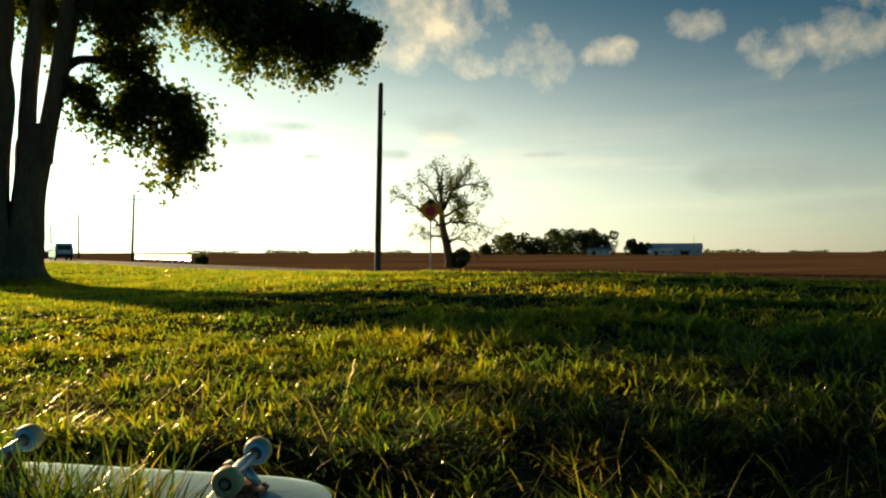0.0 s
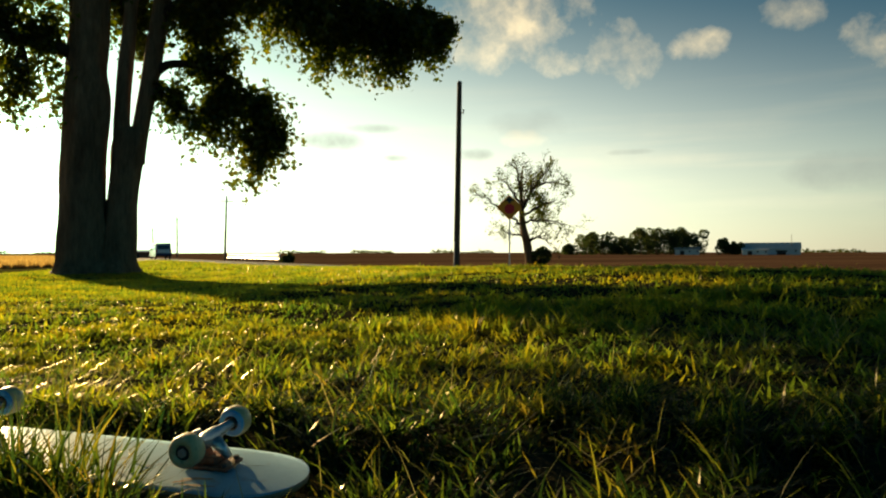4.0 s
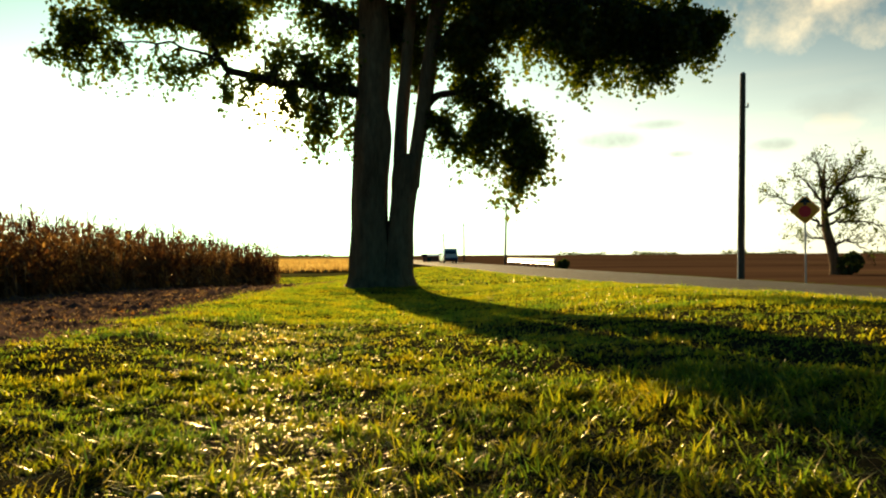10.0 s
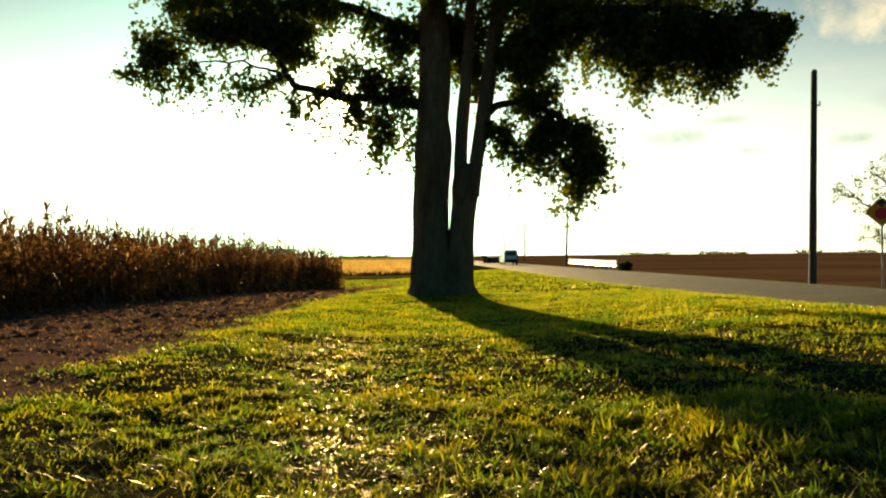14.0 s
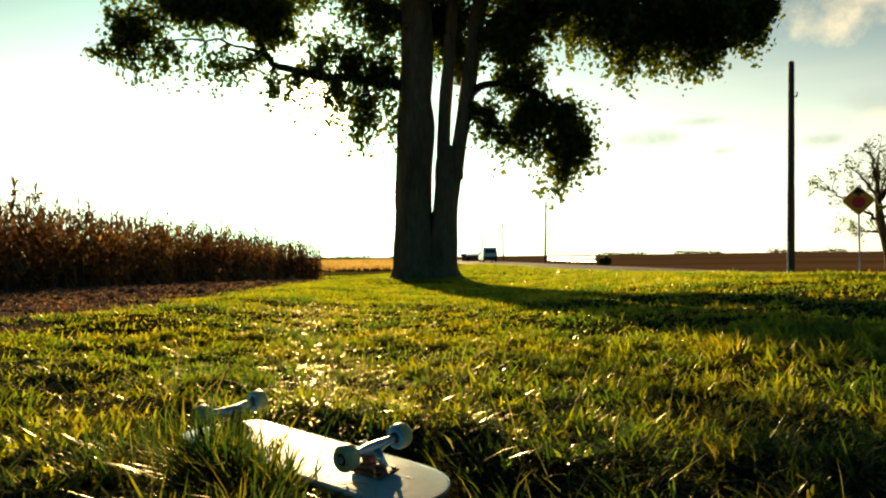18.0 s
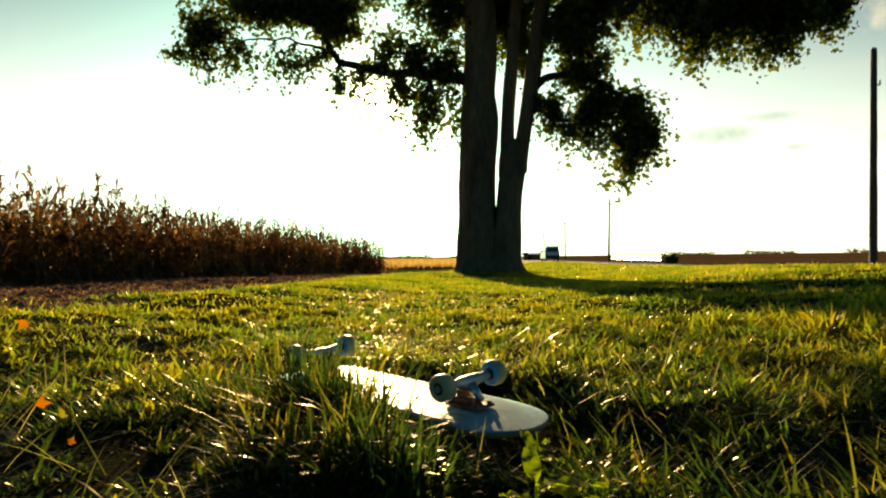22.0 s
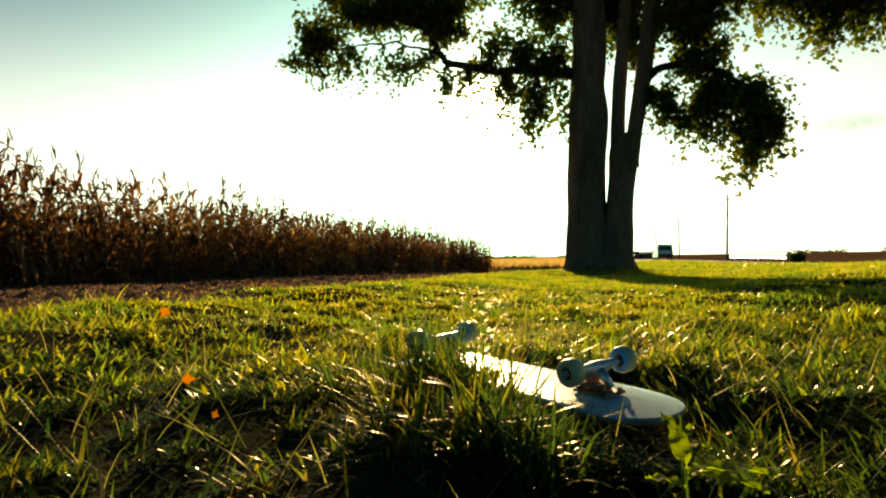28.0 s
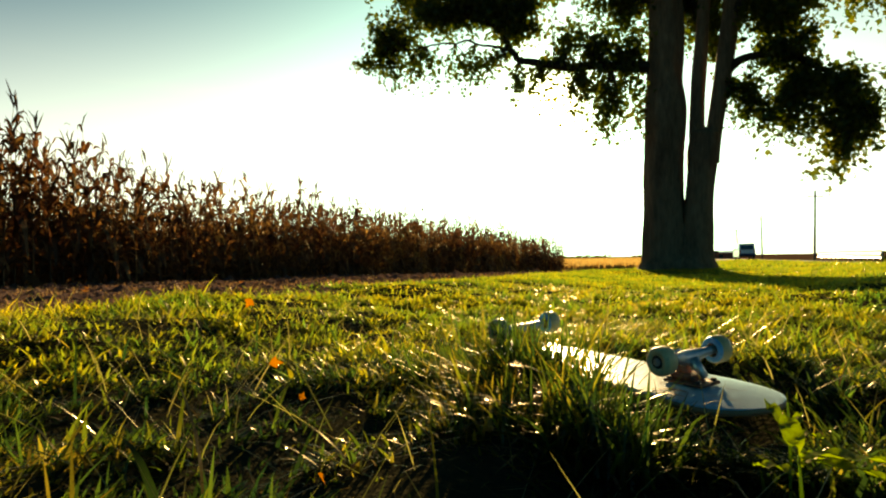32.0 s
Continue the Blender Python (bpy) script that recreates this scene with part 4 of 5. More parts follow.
# ---- straw on the bare strip ----
def build_straw():
    rng = np.random.default_rng(31)
    n = 30000
    y = -5 + 43 * rng.uniform(0, 1, n) ** 1.4
    x = rng.uniform(-7.8, -2.4, n)
    h = rng.uniform(0.02, 0.09, n)
    v, f = blades(x, y, h, (0.006 + 0.0008 * np.maximum(y, 0)) * rng.uniform(0.5, 2.2, n), rng.uniform(1.9, 2.7, n), 2, rng, 2.8)
    tagged(soup("straw", v, f, STRAW_BITS), "pale broken straw and dry weeds on bare ground", "straw", kind="stuff")
    # clods of earth, and fallen leaves
    n = 6500
    y = -5 + 33 * rng.uniform(0, 1, n) ** 1.2
    x = rng.uniform(-7.7, -2.9, n) + 0.25 * np.sin(y * 1.7)
    ball = np.array([(1, 0, 0), (0.3, 0.9, 0), (-0.8, 0.5, 0), (-0.7, -0.7, 0), (0.4, -0.9, 0), (0.1, 0.1, 1.0)], float)
    size = rng.lognormal(-3.5, 0.45, n) * (1 + 0.04 * np.maximum(y, 0))
    v = ball[None] * size[:, None, None] * rng.uniform(0.6, 1.4, (n, 6, 3)) * (1, 1, 0.55)
    v = v + np.stack([x, y, height(x, y) - 0.004], -1)[:, None]
    f = (np.arange(n)[:, None, None] * 6 + np.array([(0, 1, 5), (1, 2, 5), (2, 3, 5), (3, 4, 5), (4, 0, 5)])[None]).reshape(-1, 3)
    tagged(soup("clods", v.reshape(-1, 3), f, STRAW), "small brown clods of dry earth on the bare strip", "earth", kind="stuff")
    n = 130
    y = 2.5 + 18 * rng.uniform(0, 1, n) ** 1.3
    x = rng.uniform(-7.4, -2.3, n)
    p = np.stack([x, y, height(x, y) + 0.012], -1)
    tagged(soup("fallen_leaves", *leaf_mesh(p, rng.uniform(0.03, 0.07, n), rng, 0.0), FALLEN), "orange-brown fallen leaves on the bare strip", "leaves", kind="stuff")
    # single orange leaves caught in the long grass
    for lx, ly, lift, size in ((-0.90, 1.25, 0.065, 0.026), (-1.67, 2.25, 0.080, 0.040), (-0.56, 0.83, 0.060, 0.018), (-0.78, 1.15, 0.050, 0.015)):
        p = np.array([(lx, ly, float(height(lx, ly)) + lift)])
        tagged(soup("fallen_leaf", *leaf_mesh(p, np.array([size]), rng, 0.6), ORANGE_LEAF), "orange autumn leaf caught upright in the long grass", "leaf", "leaves in the grass")


STRAW_BITS = leafy("straw_bits", [(0.05, 0.032, 0.024), (0.09, 0.060, 0.042), (0.18, 0.125, 0.085), (0.06, 0.055, 0.022)], 0.35, 0.5, 0.03, 0.8)
ORANGE_LEAF = leafy("orange_leaf", [(0.14, 0.05, 0.010), (0.20, 0.085, 0.014), (0.26, 0.13, 0.02)], 0.5, 0.5, 0.03, 1.0, (0.8, 0.7, 0.4))
FALLEN = leafy("fallen_leaf", [(0.10, 0.045, 0.02), (0.18, 0.085, 0.035), (0.32, 0.20, 0.09)], 0.25, 0.5, 0.03, 1.0)
build_straw()


# ---- skateboard, wheels up in the grass ----
DECK_WHITE = surface("scuffed_white_deck", (0.24, 0.44, 0.55), (0.38, 0.59, 0.69), 9.0, 0.33, 0.05, fine=120, spots=(0.32, 0.36, 0.38), gloss=0.8)
DECK_EDGE = surface("maple_ply_edge", (0.24, 0.15, 0.08), (0.42, 0.29, 0.17), 12.0, 0.7, 0.1, stretch=(0.1, 1, 6))
WHEEL_CREAM = surface("cream_urethane", (0.62, 0.44, 0.19), (0.82, 0.64, 0.34), 30.0, 0.42, 0.05, fine=150, spots=(0.35, 0.26, 0.14))
# blue sky light on the wheels' shaded inner faces, put in as colour
WHEEL_SKYLIT = surface("skylit_shade_blue", (0.03, 0.30, 0.62), (0.12, 0.52, 0.82), 40.0, 0.4, 0.05)
BEARING_DARK = surface("dark_bearing", (0.015, 0.015, 0.017), (0.05, 0.05, 0.05), 60.0, 0.45, 0.1)
TRUCK_METAL = surface("worn_cast_aluminium", (0.55, 0.55, 0.56), (0.75, 0.75, 0.75), 25.0, 0.38, 0.15, metal=0.85, fine=160)
BUSHING_RED = surface("orange_red_bushing", (0.34, 0.07, 0.03), (0.52, 0.14, 0.06), 30.0, 0.5, 0.1)
RUSTY = surface("rust_red_baseplate", (0.10, 0.035, 0.022), (0.26, 0.085, 0.045), 40.0, 0.6, 0.3)
PRINT_BROWN = surface("rubbed_brown_print", (0.28, 0.13, 0.06), (0.50, 0.34, 0.22), 30.0, 0.5, 0.0)


def deck_shape(x, y):
    """The height of the upturned underside: the rails bend down a little, nose and tail more."""
    k = max(0.0, abs(x) - 0.235)
    return -0.006 * (y / 0.1) ** 2 - (0.05 if x > 0 else 0.24) * k * k / (k + 0.035)


def deck_half(x):
    k = max(0.0, abs(x) - 0.276) / 0.1151
    return 0.0985 * max(0.0, 1 - k ** 2.3) ** 0.5


def build_deck(parent):
    bm = bmesh.new()
    xs = np.concatenate([-0.391 + 0.115 * (1 - np.cos(np.linspace(0, np.pi / 2, 12))), np.linspace(-0.27, 0.27, 25), 0.391 - 0.115 * (1 - np.cos(np.linspace(np.pi / 2, 0, 12)))])
    ys = np.linspace(-1, 1, 15)
    sheets = []
    for drop in (0.0, 0.0105):
        sheets.append([[bm.verts.new((x, u * deck_half(x), deck_shape(x, u * deck_half(x)) - drop)) for u in ys] for x in xs])
    for sheet in sheets:
        for a, b in zip(sheet, sheet[1:]):
            for k in range(len(ys) - 1):
                bm.faces.new((a[k], b[k], b[k + 1], a[k + 1]))
    top, low = sheets
    rim = [r[0] for r in top] + [r[-1] for r in reversed(top)]
    rim2 = [r[0] for r in low] + [r[-1] for r in reversed(low)]
    edge = []
    for k in range(len(rim)):
        j = (k + 1) % len(rim)
        edge.append(bm.faces.new((rim[k], rim[j], rim2[j], rim2[k])))
    for f in edge:
        f.material_index = 1
    bmesh.ops.remove_doubles(bm, verts=bm.verts, dist=0.0004)
    deck = part("deck", bm, DECK_WHITE, parent, "glossy white underside with scuffs", smooth=True)
    deck.data.materials.append(DECK_EDGE)
    # a rubbed print near the nose truck, and dark scratches in the middle
    rng = random.Random(3)
    for x, y, l, w, turn, mat in ((0.235, -0.055, 0.05, 0.011, 0.2, PRINT_BROWN), (0.245, -0.075, 0.06, 0.007, 0.1, PRINT_BROWN), (0.215, -0.068, 0.03, 0.008, 0.5, PRINT_BROWN),
                                  (0.02, 0.01, 0.07, 0.003, 1.3, BEARING_DARK), (0.05, 0.0, 0.06, 0.002, 1.2, BEARING_DARK), (0.0, -0.03, 0.05, 0.002, 1.5, BEARING_DARK), (0.30, 0.02, 0.04, 0.002, 0.3, BEARING_DARK)):
        bm = bmesh.new()
        c, s = math.cos(turn), math.sin(turn)
        rows = []
        for k in range(9):
            u = (k / 8 - 0.5) * l
            h = w * (0.5 + 0.5 * rng.random()) * math.sin(math.pi * (k + 0.5) / 9)
            rows.append([bm.verts.new((x + u * c - q * h * s, y + u * s + q * h * c, deck_shape(x + u * c, y + u * s + q * h) + 0.0006)) for q in (-0.5, 0.5)])
        for a, b in zip(rows, rows[1:]):
            bm.faces.new((a[0], b[0], b[1], a[1]))
        part("print", bm, mat, deck)


def build_truck(parent, x, way):
    """A truck at x; way: 1 when its kingpin leans to the nose."""
    z = deck_shape(x, 0)
    truck = part("truck", box(0.080, 0.056, 0.006, (x, 0, z + 0.004), 0.002), RUSTY, parent, "worn metal truck with orange-red bushings", smooth=False)
    part("base_block", box(0.048, 0.040, 0.014, (x - way * 0.008, 0, z + 0.012), 0.005), RUSTY, truck)
    a, b = Vector((x - way * 0.012, 0, z + 0.014)), Vector((x - way * 0.030, 0, z + 0.055))
    part("bushing", rod(a, a.lerp(b, 0.42), 0.0125, 0.0135, 16), BUSHING_RED, truck, "orange-red rubber bushing")
    part("bushing", rod(a.lerp(b, 0.56), a.lerp(b, 0.88), 0.0130, 0.0100, 16), BUSHING_RED, truck, "orange-red rubber bushing")
    part("kingpin", rod(a, b, 0.0048, None, 8), GALVANISED, truck)
    part("kingpin_nut", rod(a.lerp(b, 0.9), a.lerp(b, 1.02), 0.0085, None, 6), GALVANISED, truck)
    # hanger: thick in the middle, round towards the wheels, with a foot to the pivot
    bm = bmesh.new()
    rings = []
    for u, ry, rz, drop in ((-0.066, 0.0075, 0.0075, 0), (-0.050, 0.0078, 0.0080, 0), (-0.030, 0.009, 0.010, 0.002), (-0.014, 0.013, 0.014, 0.006), (0.014, 0.013, 0.014, 0.006), (0.030, 0.009, 0.010, 0.002), (0.050, 0.0078, 0.0080, 0), (0.066, 0.0075, 0.0075, 0)):
        rings.append([bm.verts.new((x + math.cos(t) * ry - way * drop, u, z + 0.051 - drop + math.sin(t) * rz)) for t in np.linspace(0, 2 * np.pi, 14, endpoint=False)])
    for p, q in zip(rings, rings[1:]):
        for k in range(14):
            bm.faces.new((p[k], p[(k + 1) % 14], q[(k + 1) % 14], q[k]))
    bm.faces.new(rings[0])
    bm.faces.new(rings[-1])
    rod((x + way * 0.004, 0, z + 0.042), (x + way * 0.030, 0, z + 0.016), 0.011, 0.006, 10, bm)
    part("hanger", bm, TRUCK_METAL, truck, smooth=True)
    part("axle", rod((x, -0.095, z + 0.051), (x, 0.095, z + 0.051), 0.004, None, 10), GALVANISED, truck)
    for dx in (-0.031, 0.031):
        for dy in (-0.021, 0.021):
            part("bolt", rod((x + dx, dy, z + 0.006), (x + dx, dy, z + 0.0115), 0.0048, None, 6), BEARING_DARK, truck)
    for side in (-1, 1):
        # profile from the inner face to the outer one
        ring = [(0.0125, -0.0155), (0.0195, -0.0158), (0.0234, -0.0130), (0.0256, -0.0085), (0.0256, 0.0085), (0.0234, 0.0130), (0.0195, 0.0158), (0.0125, 0.0150), (0.0118, 0.011), (0.0118, -0.011), (0.0125, -0.0155)]
        m = Matrix.Translation((x, side * 0.0770, z + 0.051)) @ Matrix.Rotation(-side * math.pi / 2, 4, "X")
        wheel = part("wheel", turned(ring, 32, m=m), WHEEL_CREAM, parent, "cream urethane wheel, inner face coloured blue as skylit shade", smooth=True)
        # thin ring over the inner face that carries the painted bluish shade
        part("shaded_face", turned([(0.0128, -0.0172), (0.0205, -0.0172), (0.0232, -0.0145)], 32, m=m), WHEEL_SKYLIT, wheel)
        part("bearing", turned([(0.0, 0.0105), (0.004, 0.0105), (0.0045, 0.0125), (0.0075, 0.0128), (0.0117, 0.0120), (0.0117, -0.0125), (0.0045, -0.0128), (0.0, -0.0125)], 20, m=m), BEARING_DARK, wheel, "dark bearing")
        part("axle_nut", rod((x, side * 0.0858, z + 0.051), (x, side * 0.0928, z + 0.051), 0.0072, None, 6), GALVANISED, wheel)


def build_skateboard():
    board = thing("skateboard", BOARD, "white skateboard lying upside down in the grass, wheels up", "skateboard")
    build_deck(board)
    build_truck(board, 0.230, 1)
    build_truck(board, -0.230, -1)


build_skateboard()


# ---- beside the road ----
def ground_at(x, y):
    return float(height(x, y))


def build_pole(x, y, top, r, lean, label, arm=0.0, pipe=False):
    z = ground_at(x, y)
    pole = thing("utility_pole", pose(x, y, z, 0, lean, 0), label, "utility pole", "poles along the road")
    tall = top - z
    path = np.array([[0, 0, -0.3 + (tall + 0.3) * s, r * (1 - 0.28 * s)] for s in np.linspace(0, 1, 14)])
    soup("shaft", *tube(path, 14, 0.06, seed=x), POLE_WOOD, pole, smooth=True)
    if arm:
        part("crossarm", box(arm, 0.10, 0.12, (0, -r, tall - 0.7), 0.01), POLE_WOOD, pole)
        for u in (-0.45, 0.45):
            part("insulator", rod((u * arm, -r, tall - 0.64), (u * arm, -r, tall - 0.46), 0.05, 0.03, 8), WHITE_PAINT, pole)
    else:
        part("pole_cap", rod((0, 0, tall), (0, 0, tall + 0.08), r * 0.72, r * 0.45, 12), GALVANISED, pole)
        part("bracket", box(0.22, 0.05, 0.06, (r * 0.9, 0, tall - 1.5), 0.01), GALVANISED, pole)
        part("insulator", rod((r * 0.9 + 0.1, 0, tall - 1.48), (r * 0.9 + 0.1, 0, tall - 1.3), 0.04, 0.03, 8), WHITE_PAINT, pole)
    if pipe:
        part("conduit", rod((-r * 1.02, -r * 0.4, -0.1), (-r * 1.0, -r * 0.4, 1.5), 0.03, None, 8), WHITE_PAINT, pole, "pale conduit pipe")


build_pole(15.85, 30.1, 8.95, 0.17, 1.2, "tall weathered wooden pole standing beyond the road", 0.0, True)
build_pole(15.3, 94, 8.0, 0.16, 1.6, "slender wooden utility pole with a short crossarm", 1.8)
build_pole(16.6, 164, 8.7, 0.19, -0.4, "slender wooden utility pole with a short crossarm", 1.8)
build_pole(17.3, 240, 8.6, 0.26, -3.0, "leaning wooden utility pole with a short crossarm", 2.2)

SIGN_YELLOW = surface("sign_orange_yellow", (0.96, 0.33, 0.01), (1.0, 0.40, 0.012), 3.0, 0.45, 0.03)
SIGN_RED = surface("sign_red", (0.76, 0.02, 0.03), (0.86, 0.03, 0.04), 3.0, 0.45, 0.03)
SIGN_BLACK = surface("sign_black", (0.012, 0.012, 0.012), (0.03, 0.03, 0.03), 3.0, 0.5, 0.03)


def build_sign():
    x, y = 17.03, 27.05
    z = ground_at(x, y)
    sign = thing("road_sign", pose(x, y, z, 0, 0, -32.5), "orange-yellow diamond warning sign with a red octagon on a white post", "road sign")
    part("post", box(0.07, 0.05, 3.75, (0, 0.03, 1.57), 0.008), WHITE_PAINT, sign, "white post")
    mid = 3.05
    bm = bmesh.new()
    bmesh.ops.create_cube(bm, size=1.0, matrix=Matrix.Translation((0, 0, mid)) @ Matrix.Rotation(math.pi / 4, 4, "Y") @ Matrix.Diagonal((0.86, 0.006, 0.86, 1)))
    bmesh.ops.bevel(bm, geom=[e for e in bm.edges if abs(e.verts[0].co.y - e.verts[1].co.y) > 0.004], offset=0.06, segments=4, affect="EDGES")
    panel = part("panel", bm, SIGN_YELLOW, sign)
    m = Matrix.Translation((0, -0.007, mid - 0.07)) @ Matrix.Rotation(math.pi / 2, 4, "X") @ Matrix.Rotation(math.pi / 8, 4, "Z")
    bm = bmesh.new()
    bmesh.ops.create_cone(bm, cap_ends=True, segments=8, radius1=0.25, radius2=0.25, depth=0.004, matrix=m)
    part("octagon", bm, SIGN_RED, panel)
    bm = box(0.12, 0.004, 0.10, (0, -0.007, mid + 0.24))
    pts = [bm.verts.new(p) for p in ((-0.24, -0.009, mid + 0.29), (0.24, -0.009, mid + 0.29), (0, -0.009, mid + 0.53))]
    bm.faces.new(pts)
    part("arrow", bm, SIGN_BLACK, panel)
    for dz in (0.3, -0.3):
        part("bolt", rod((0, -0.004, mid + dz), (0, -0.012, mid + dz), 0.014, None, 8), GALVANISED, sign)


build_sign()


def grow(rng, start, way, length, r, depth, out, spread=0.55, up=0.12):
    """Bare limbs that fork again and again; fills out with tubes and returns the tips."""
    pts, p, d = [[*start, r]], np.array(start, float), np.array(way, float)
    for k in range(5):
        d = d + rng.normal(0, 0.11, 3) + (0, 0, up * 0.3)
        d /= np.linalg.norm(d)
        p = p + d * length / 5
        pts.append([*p, r * (1 - 0.12 * (k + 1))])
    out.append(tube(np.array(pts), 7 if depth > 3 else 4))
    tips = [p]
    if depth > 0:
        for _ in range(rng.integers(2, 4) + (depth > 3)):
            q = np.array(pts[rng.integers(2, 6)])
            e = d + rng.normal(0, spread, 3) + (0, 0, up)
            tips += grow(rng, q[:3], e / np.linalg.norm(e), length * rng.uniform(0.55, 0.85), max(q[3] * 0.66, 0.011), depth - 1, out, spread, up)
    return tips


# limbs of the sparse tree: across, depth, height, from the trunk outwards
SPARSE_LIMBS = [[(-0.75, 0, 3.3), (-1.6, -0.3, 3.9), (-2.5, -0.5, 4.5), (-3.4, -0.6, 5.2), (-4.0, -0.6, 5.7)], [(-0.95, 0, 4.8), (-1.5, 0.4, 5.7), (-2.1, 0.7, 6.5), (-2.7, 0.9, 7.1)],
                [(-1.0, 0, 5.4), (-1.15, -0.3, 6.3), (-1.35, -0.5, 7.3), (-1.5, -0.5, 7.8)], [(-0.85, 0, 4.3), (-0.5, -0.4, 5.3), (0.0, -0.6, 6.3), (0.6, -0.8, 7.2), (0.8, -0.8, 7.7)],
                [(-0.9, 0, 4.6), (-0.3, 0.5, 5.9), (0.5, 0.8, 6.6), (1.3, 1.0, 6.8), (2.1, 1.1, 6.7)], [(-0.75, 0, 3.5), (0.0, 0.2, 3.7), (0.8, 0.4, 3.7), (1.8, 0.5, 3.6), (2.9, 0.6, 3.3)],
                [(-0.4, 0, 2.2), (-0.8, 0.3, 2.5), (-1.3, 0.5, 2.55), (-2.0, 0.6, 2.7)], [(-0.3, 0, 1.9), (0.2, -0.3, 2.3), (0.8, -0.5, 2.3), (1.7, -0.6, 1.7)],
                [(-0.9, 0, 4.5), (-0.8, 0.9, 5.4), (-0.6, 1.7, 6.2), (-0.3, 2.2, 6.9)], [(-0.9, 0, 4.2), (-1.0, -0.9, 5.2), (-0.9, -1.7, 6.0), (-0.7, -2.2, 6.8)], [(-0.8, 0, 4.0), (0.1, -0.3, 4.6), (1.0, -0.5, 5.0), (1.7, -0.6, 5.2)]]


def build_sparse_tree():
    rng = np.random.default_rng(23)
    x, y = 25.65, 38.0
    tree = thing("sparse_tree", pose(x, y, ground_at(x, y), 0, 0, -34) @ Matrix.Scale(0.84, 4), "half-bare tree with leaning trunk and thin spreading branches beyond the road", "tree")
    soup("trunk", *tube(smoothed([(0.05, 0, -0.2, 0.46), (0.0, 0, 0.6, 0.36), (-0.19, 0, 1.9, 0.33), (-0.51, 0, 3.4, 0.27), (-0.62, 0, 5.2, 0.17), (-0.61, 0, 7.0, 0.09), (-0.49, 0, 8.0, 0.03)], 5), 12, 0.15), BARK, tree, smooth=True)
    bits, tips = [], []
    for way in SPARSE_LIMBS:
        way = [(a + 0.07 * c, b, c) for a, b, c in way]
        r = np.linspace(0.12, 0.03, len(way))
        line = smoothed(np.column_stack([np.array(way), r]), 5)
        line[1:, :3] += rng.normal(0, 0.05, (len(line) - 1, 3))
        soup("limb", *tube(line, 7, 0.1), TWIG, tree, smooth=True)
        for i in range(3, len(line)):
            d = line[i, :3] - line[i - 3, :3]
            d = d / np.linalg.norm(d) + rng.normal(0, 0.5, 3) + (0, 0, 0.12)
            tips += grow(rng, line[i, :3], d / np.linalg.norm(d), rng.uniform(0.45, 0.95), max(0.022, line[i, 3] * 0.4), 3, bits, 0.5, 0.06)
    tagged(soup("branching", *gather(bits), TWIG, tree), kind="stuff")
    p = np.array(tips)
    far = np.linalg.norm((p - (0.35, 0, 4.7)) / (1.3, 2.0, 1.2), axis=1)
    p = p[rng.uniform(0, 1, len(p)) < np.where(far < 1, 0.7, 0.07)]
    p = np.repeat(p, 6, 0) + rng.normal(0, 0.14, (6 * len(p), 3))
    soup("crown", *leaf_mesh(p, 0.15 * rng.uniform(0.6, 1.4, len(p)), rng, lobes=False), MAPLE, tree)
    bush("dark_bush", x + 0.55, y - 0.5, 0.75, 1.3, 500, "dark dense bush at the foot of the sparse tree", rng)


def bush(name, x, y, r, tall, count, label, rng, leaf=0.22):
    ob = thing(name, pose(x, y, ground_at(x, y)), label, "bush")
    d = rng.normal(0, 1, (count, 3))
    d = d / np.linalg.norm(d, axis=1)[:, None] * rng.uniform(0.3, 1, (count, 1)) ** 0.4
    p = d * (r, r, tall * 0.5) + (0, 0, tall * 0.48)
    p += 0.12 * r * np.sin(p[:, [1, 2, 0]] * 5)
    soup("foliage", *leaf_mesh(p, leaf * rng.uniform(0.7, 1.4, count), rng, lobes=False), FAR_LEAF, ob)
    stems = [tube(np.array([[0, 0, -0.1, 0.04], [q[0] * 0.5, q[1] * 0.5, q[2] * 0.5, 0.025], [*q, 0.01]]), 4) for q in p[:14]]
    soup("stem_cluster", *gather(stems), TWIG, ob)


build_sparse_tree()


BRIGHT_WHITE = surface("fresh_white_paint", (0.78, 0.77, 0.74), (0.88, 0.87, 0.85), 2.0, 0.4, 0.1)


def build_rail():
    """A white guard rail along the far side of the road."""
    y0, y1 = 60.0, 91.0
    rail = thing("guard_rail", pose(0, 0, 0), "white guard rail on short posts along the road", "guard rail")
    xr = lambda y: 14.35 + 0.03 * (y - 60)
    prof = [(-0.03, -0.30), (0.04, -0.20), (-0.01, 0.0), (0.04, 0.20), (-0.03, 0.30)]
    bm = bmesh.new()
    rows = [[bm.verts.new((xr(y) - 0.16 + dx, y, 0.14 + dz)) for dx, dz in prof] + [bm.verts.new((xr(y) - 0.02 + dx, y, 0.14 + dz)) for dx, dz in reversed(prof)] for y in np.linspace(y0, y1, 24)]
    for a, b in zip(rows, rows[1:]):
        for k in range(10):
            bm.faces.new((a[k], a[(k + 1) % 10], b[(k + 1) % 10], b[k]))
    bm.faces.new(rows[0])
    bm.faces.new(rows[-1])
    part("beam", bm, BRIGHT_WHITE, rail, "white ribbed beam")
    for y in np.linspace(y0 + 0.4, y1 - 0.4, 13):
        part("post", box(0.16, 0.16, 1.0, (xr(y) + 0.05, y, -0.2), 0.015), POLE_WOOD, rail, "dark post")
    bush("roadside_bush", 14.7, 58.6, 0.62, 0.95, 420, "dark low bush at the end of the guard rail", np.random.default_rng(41))


build_rail()

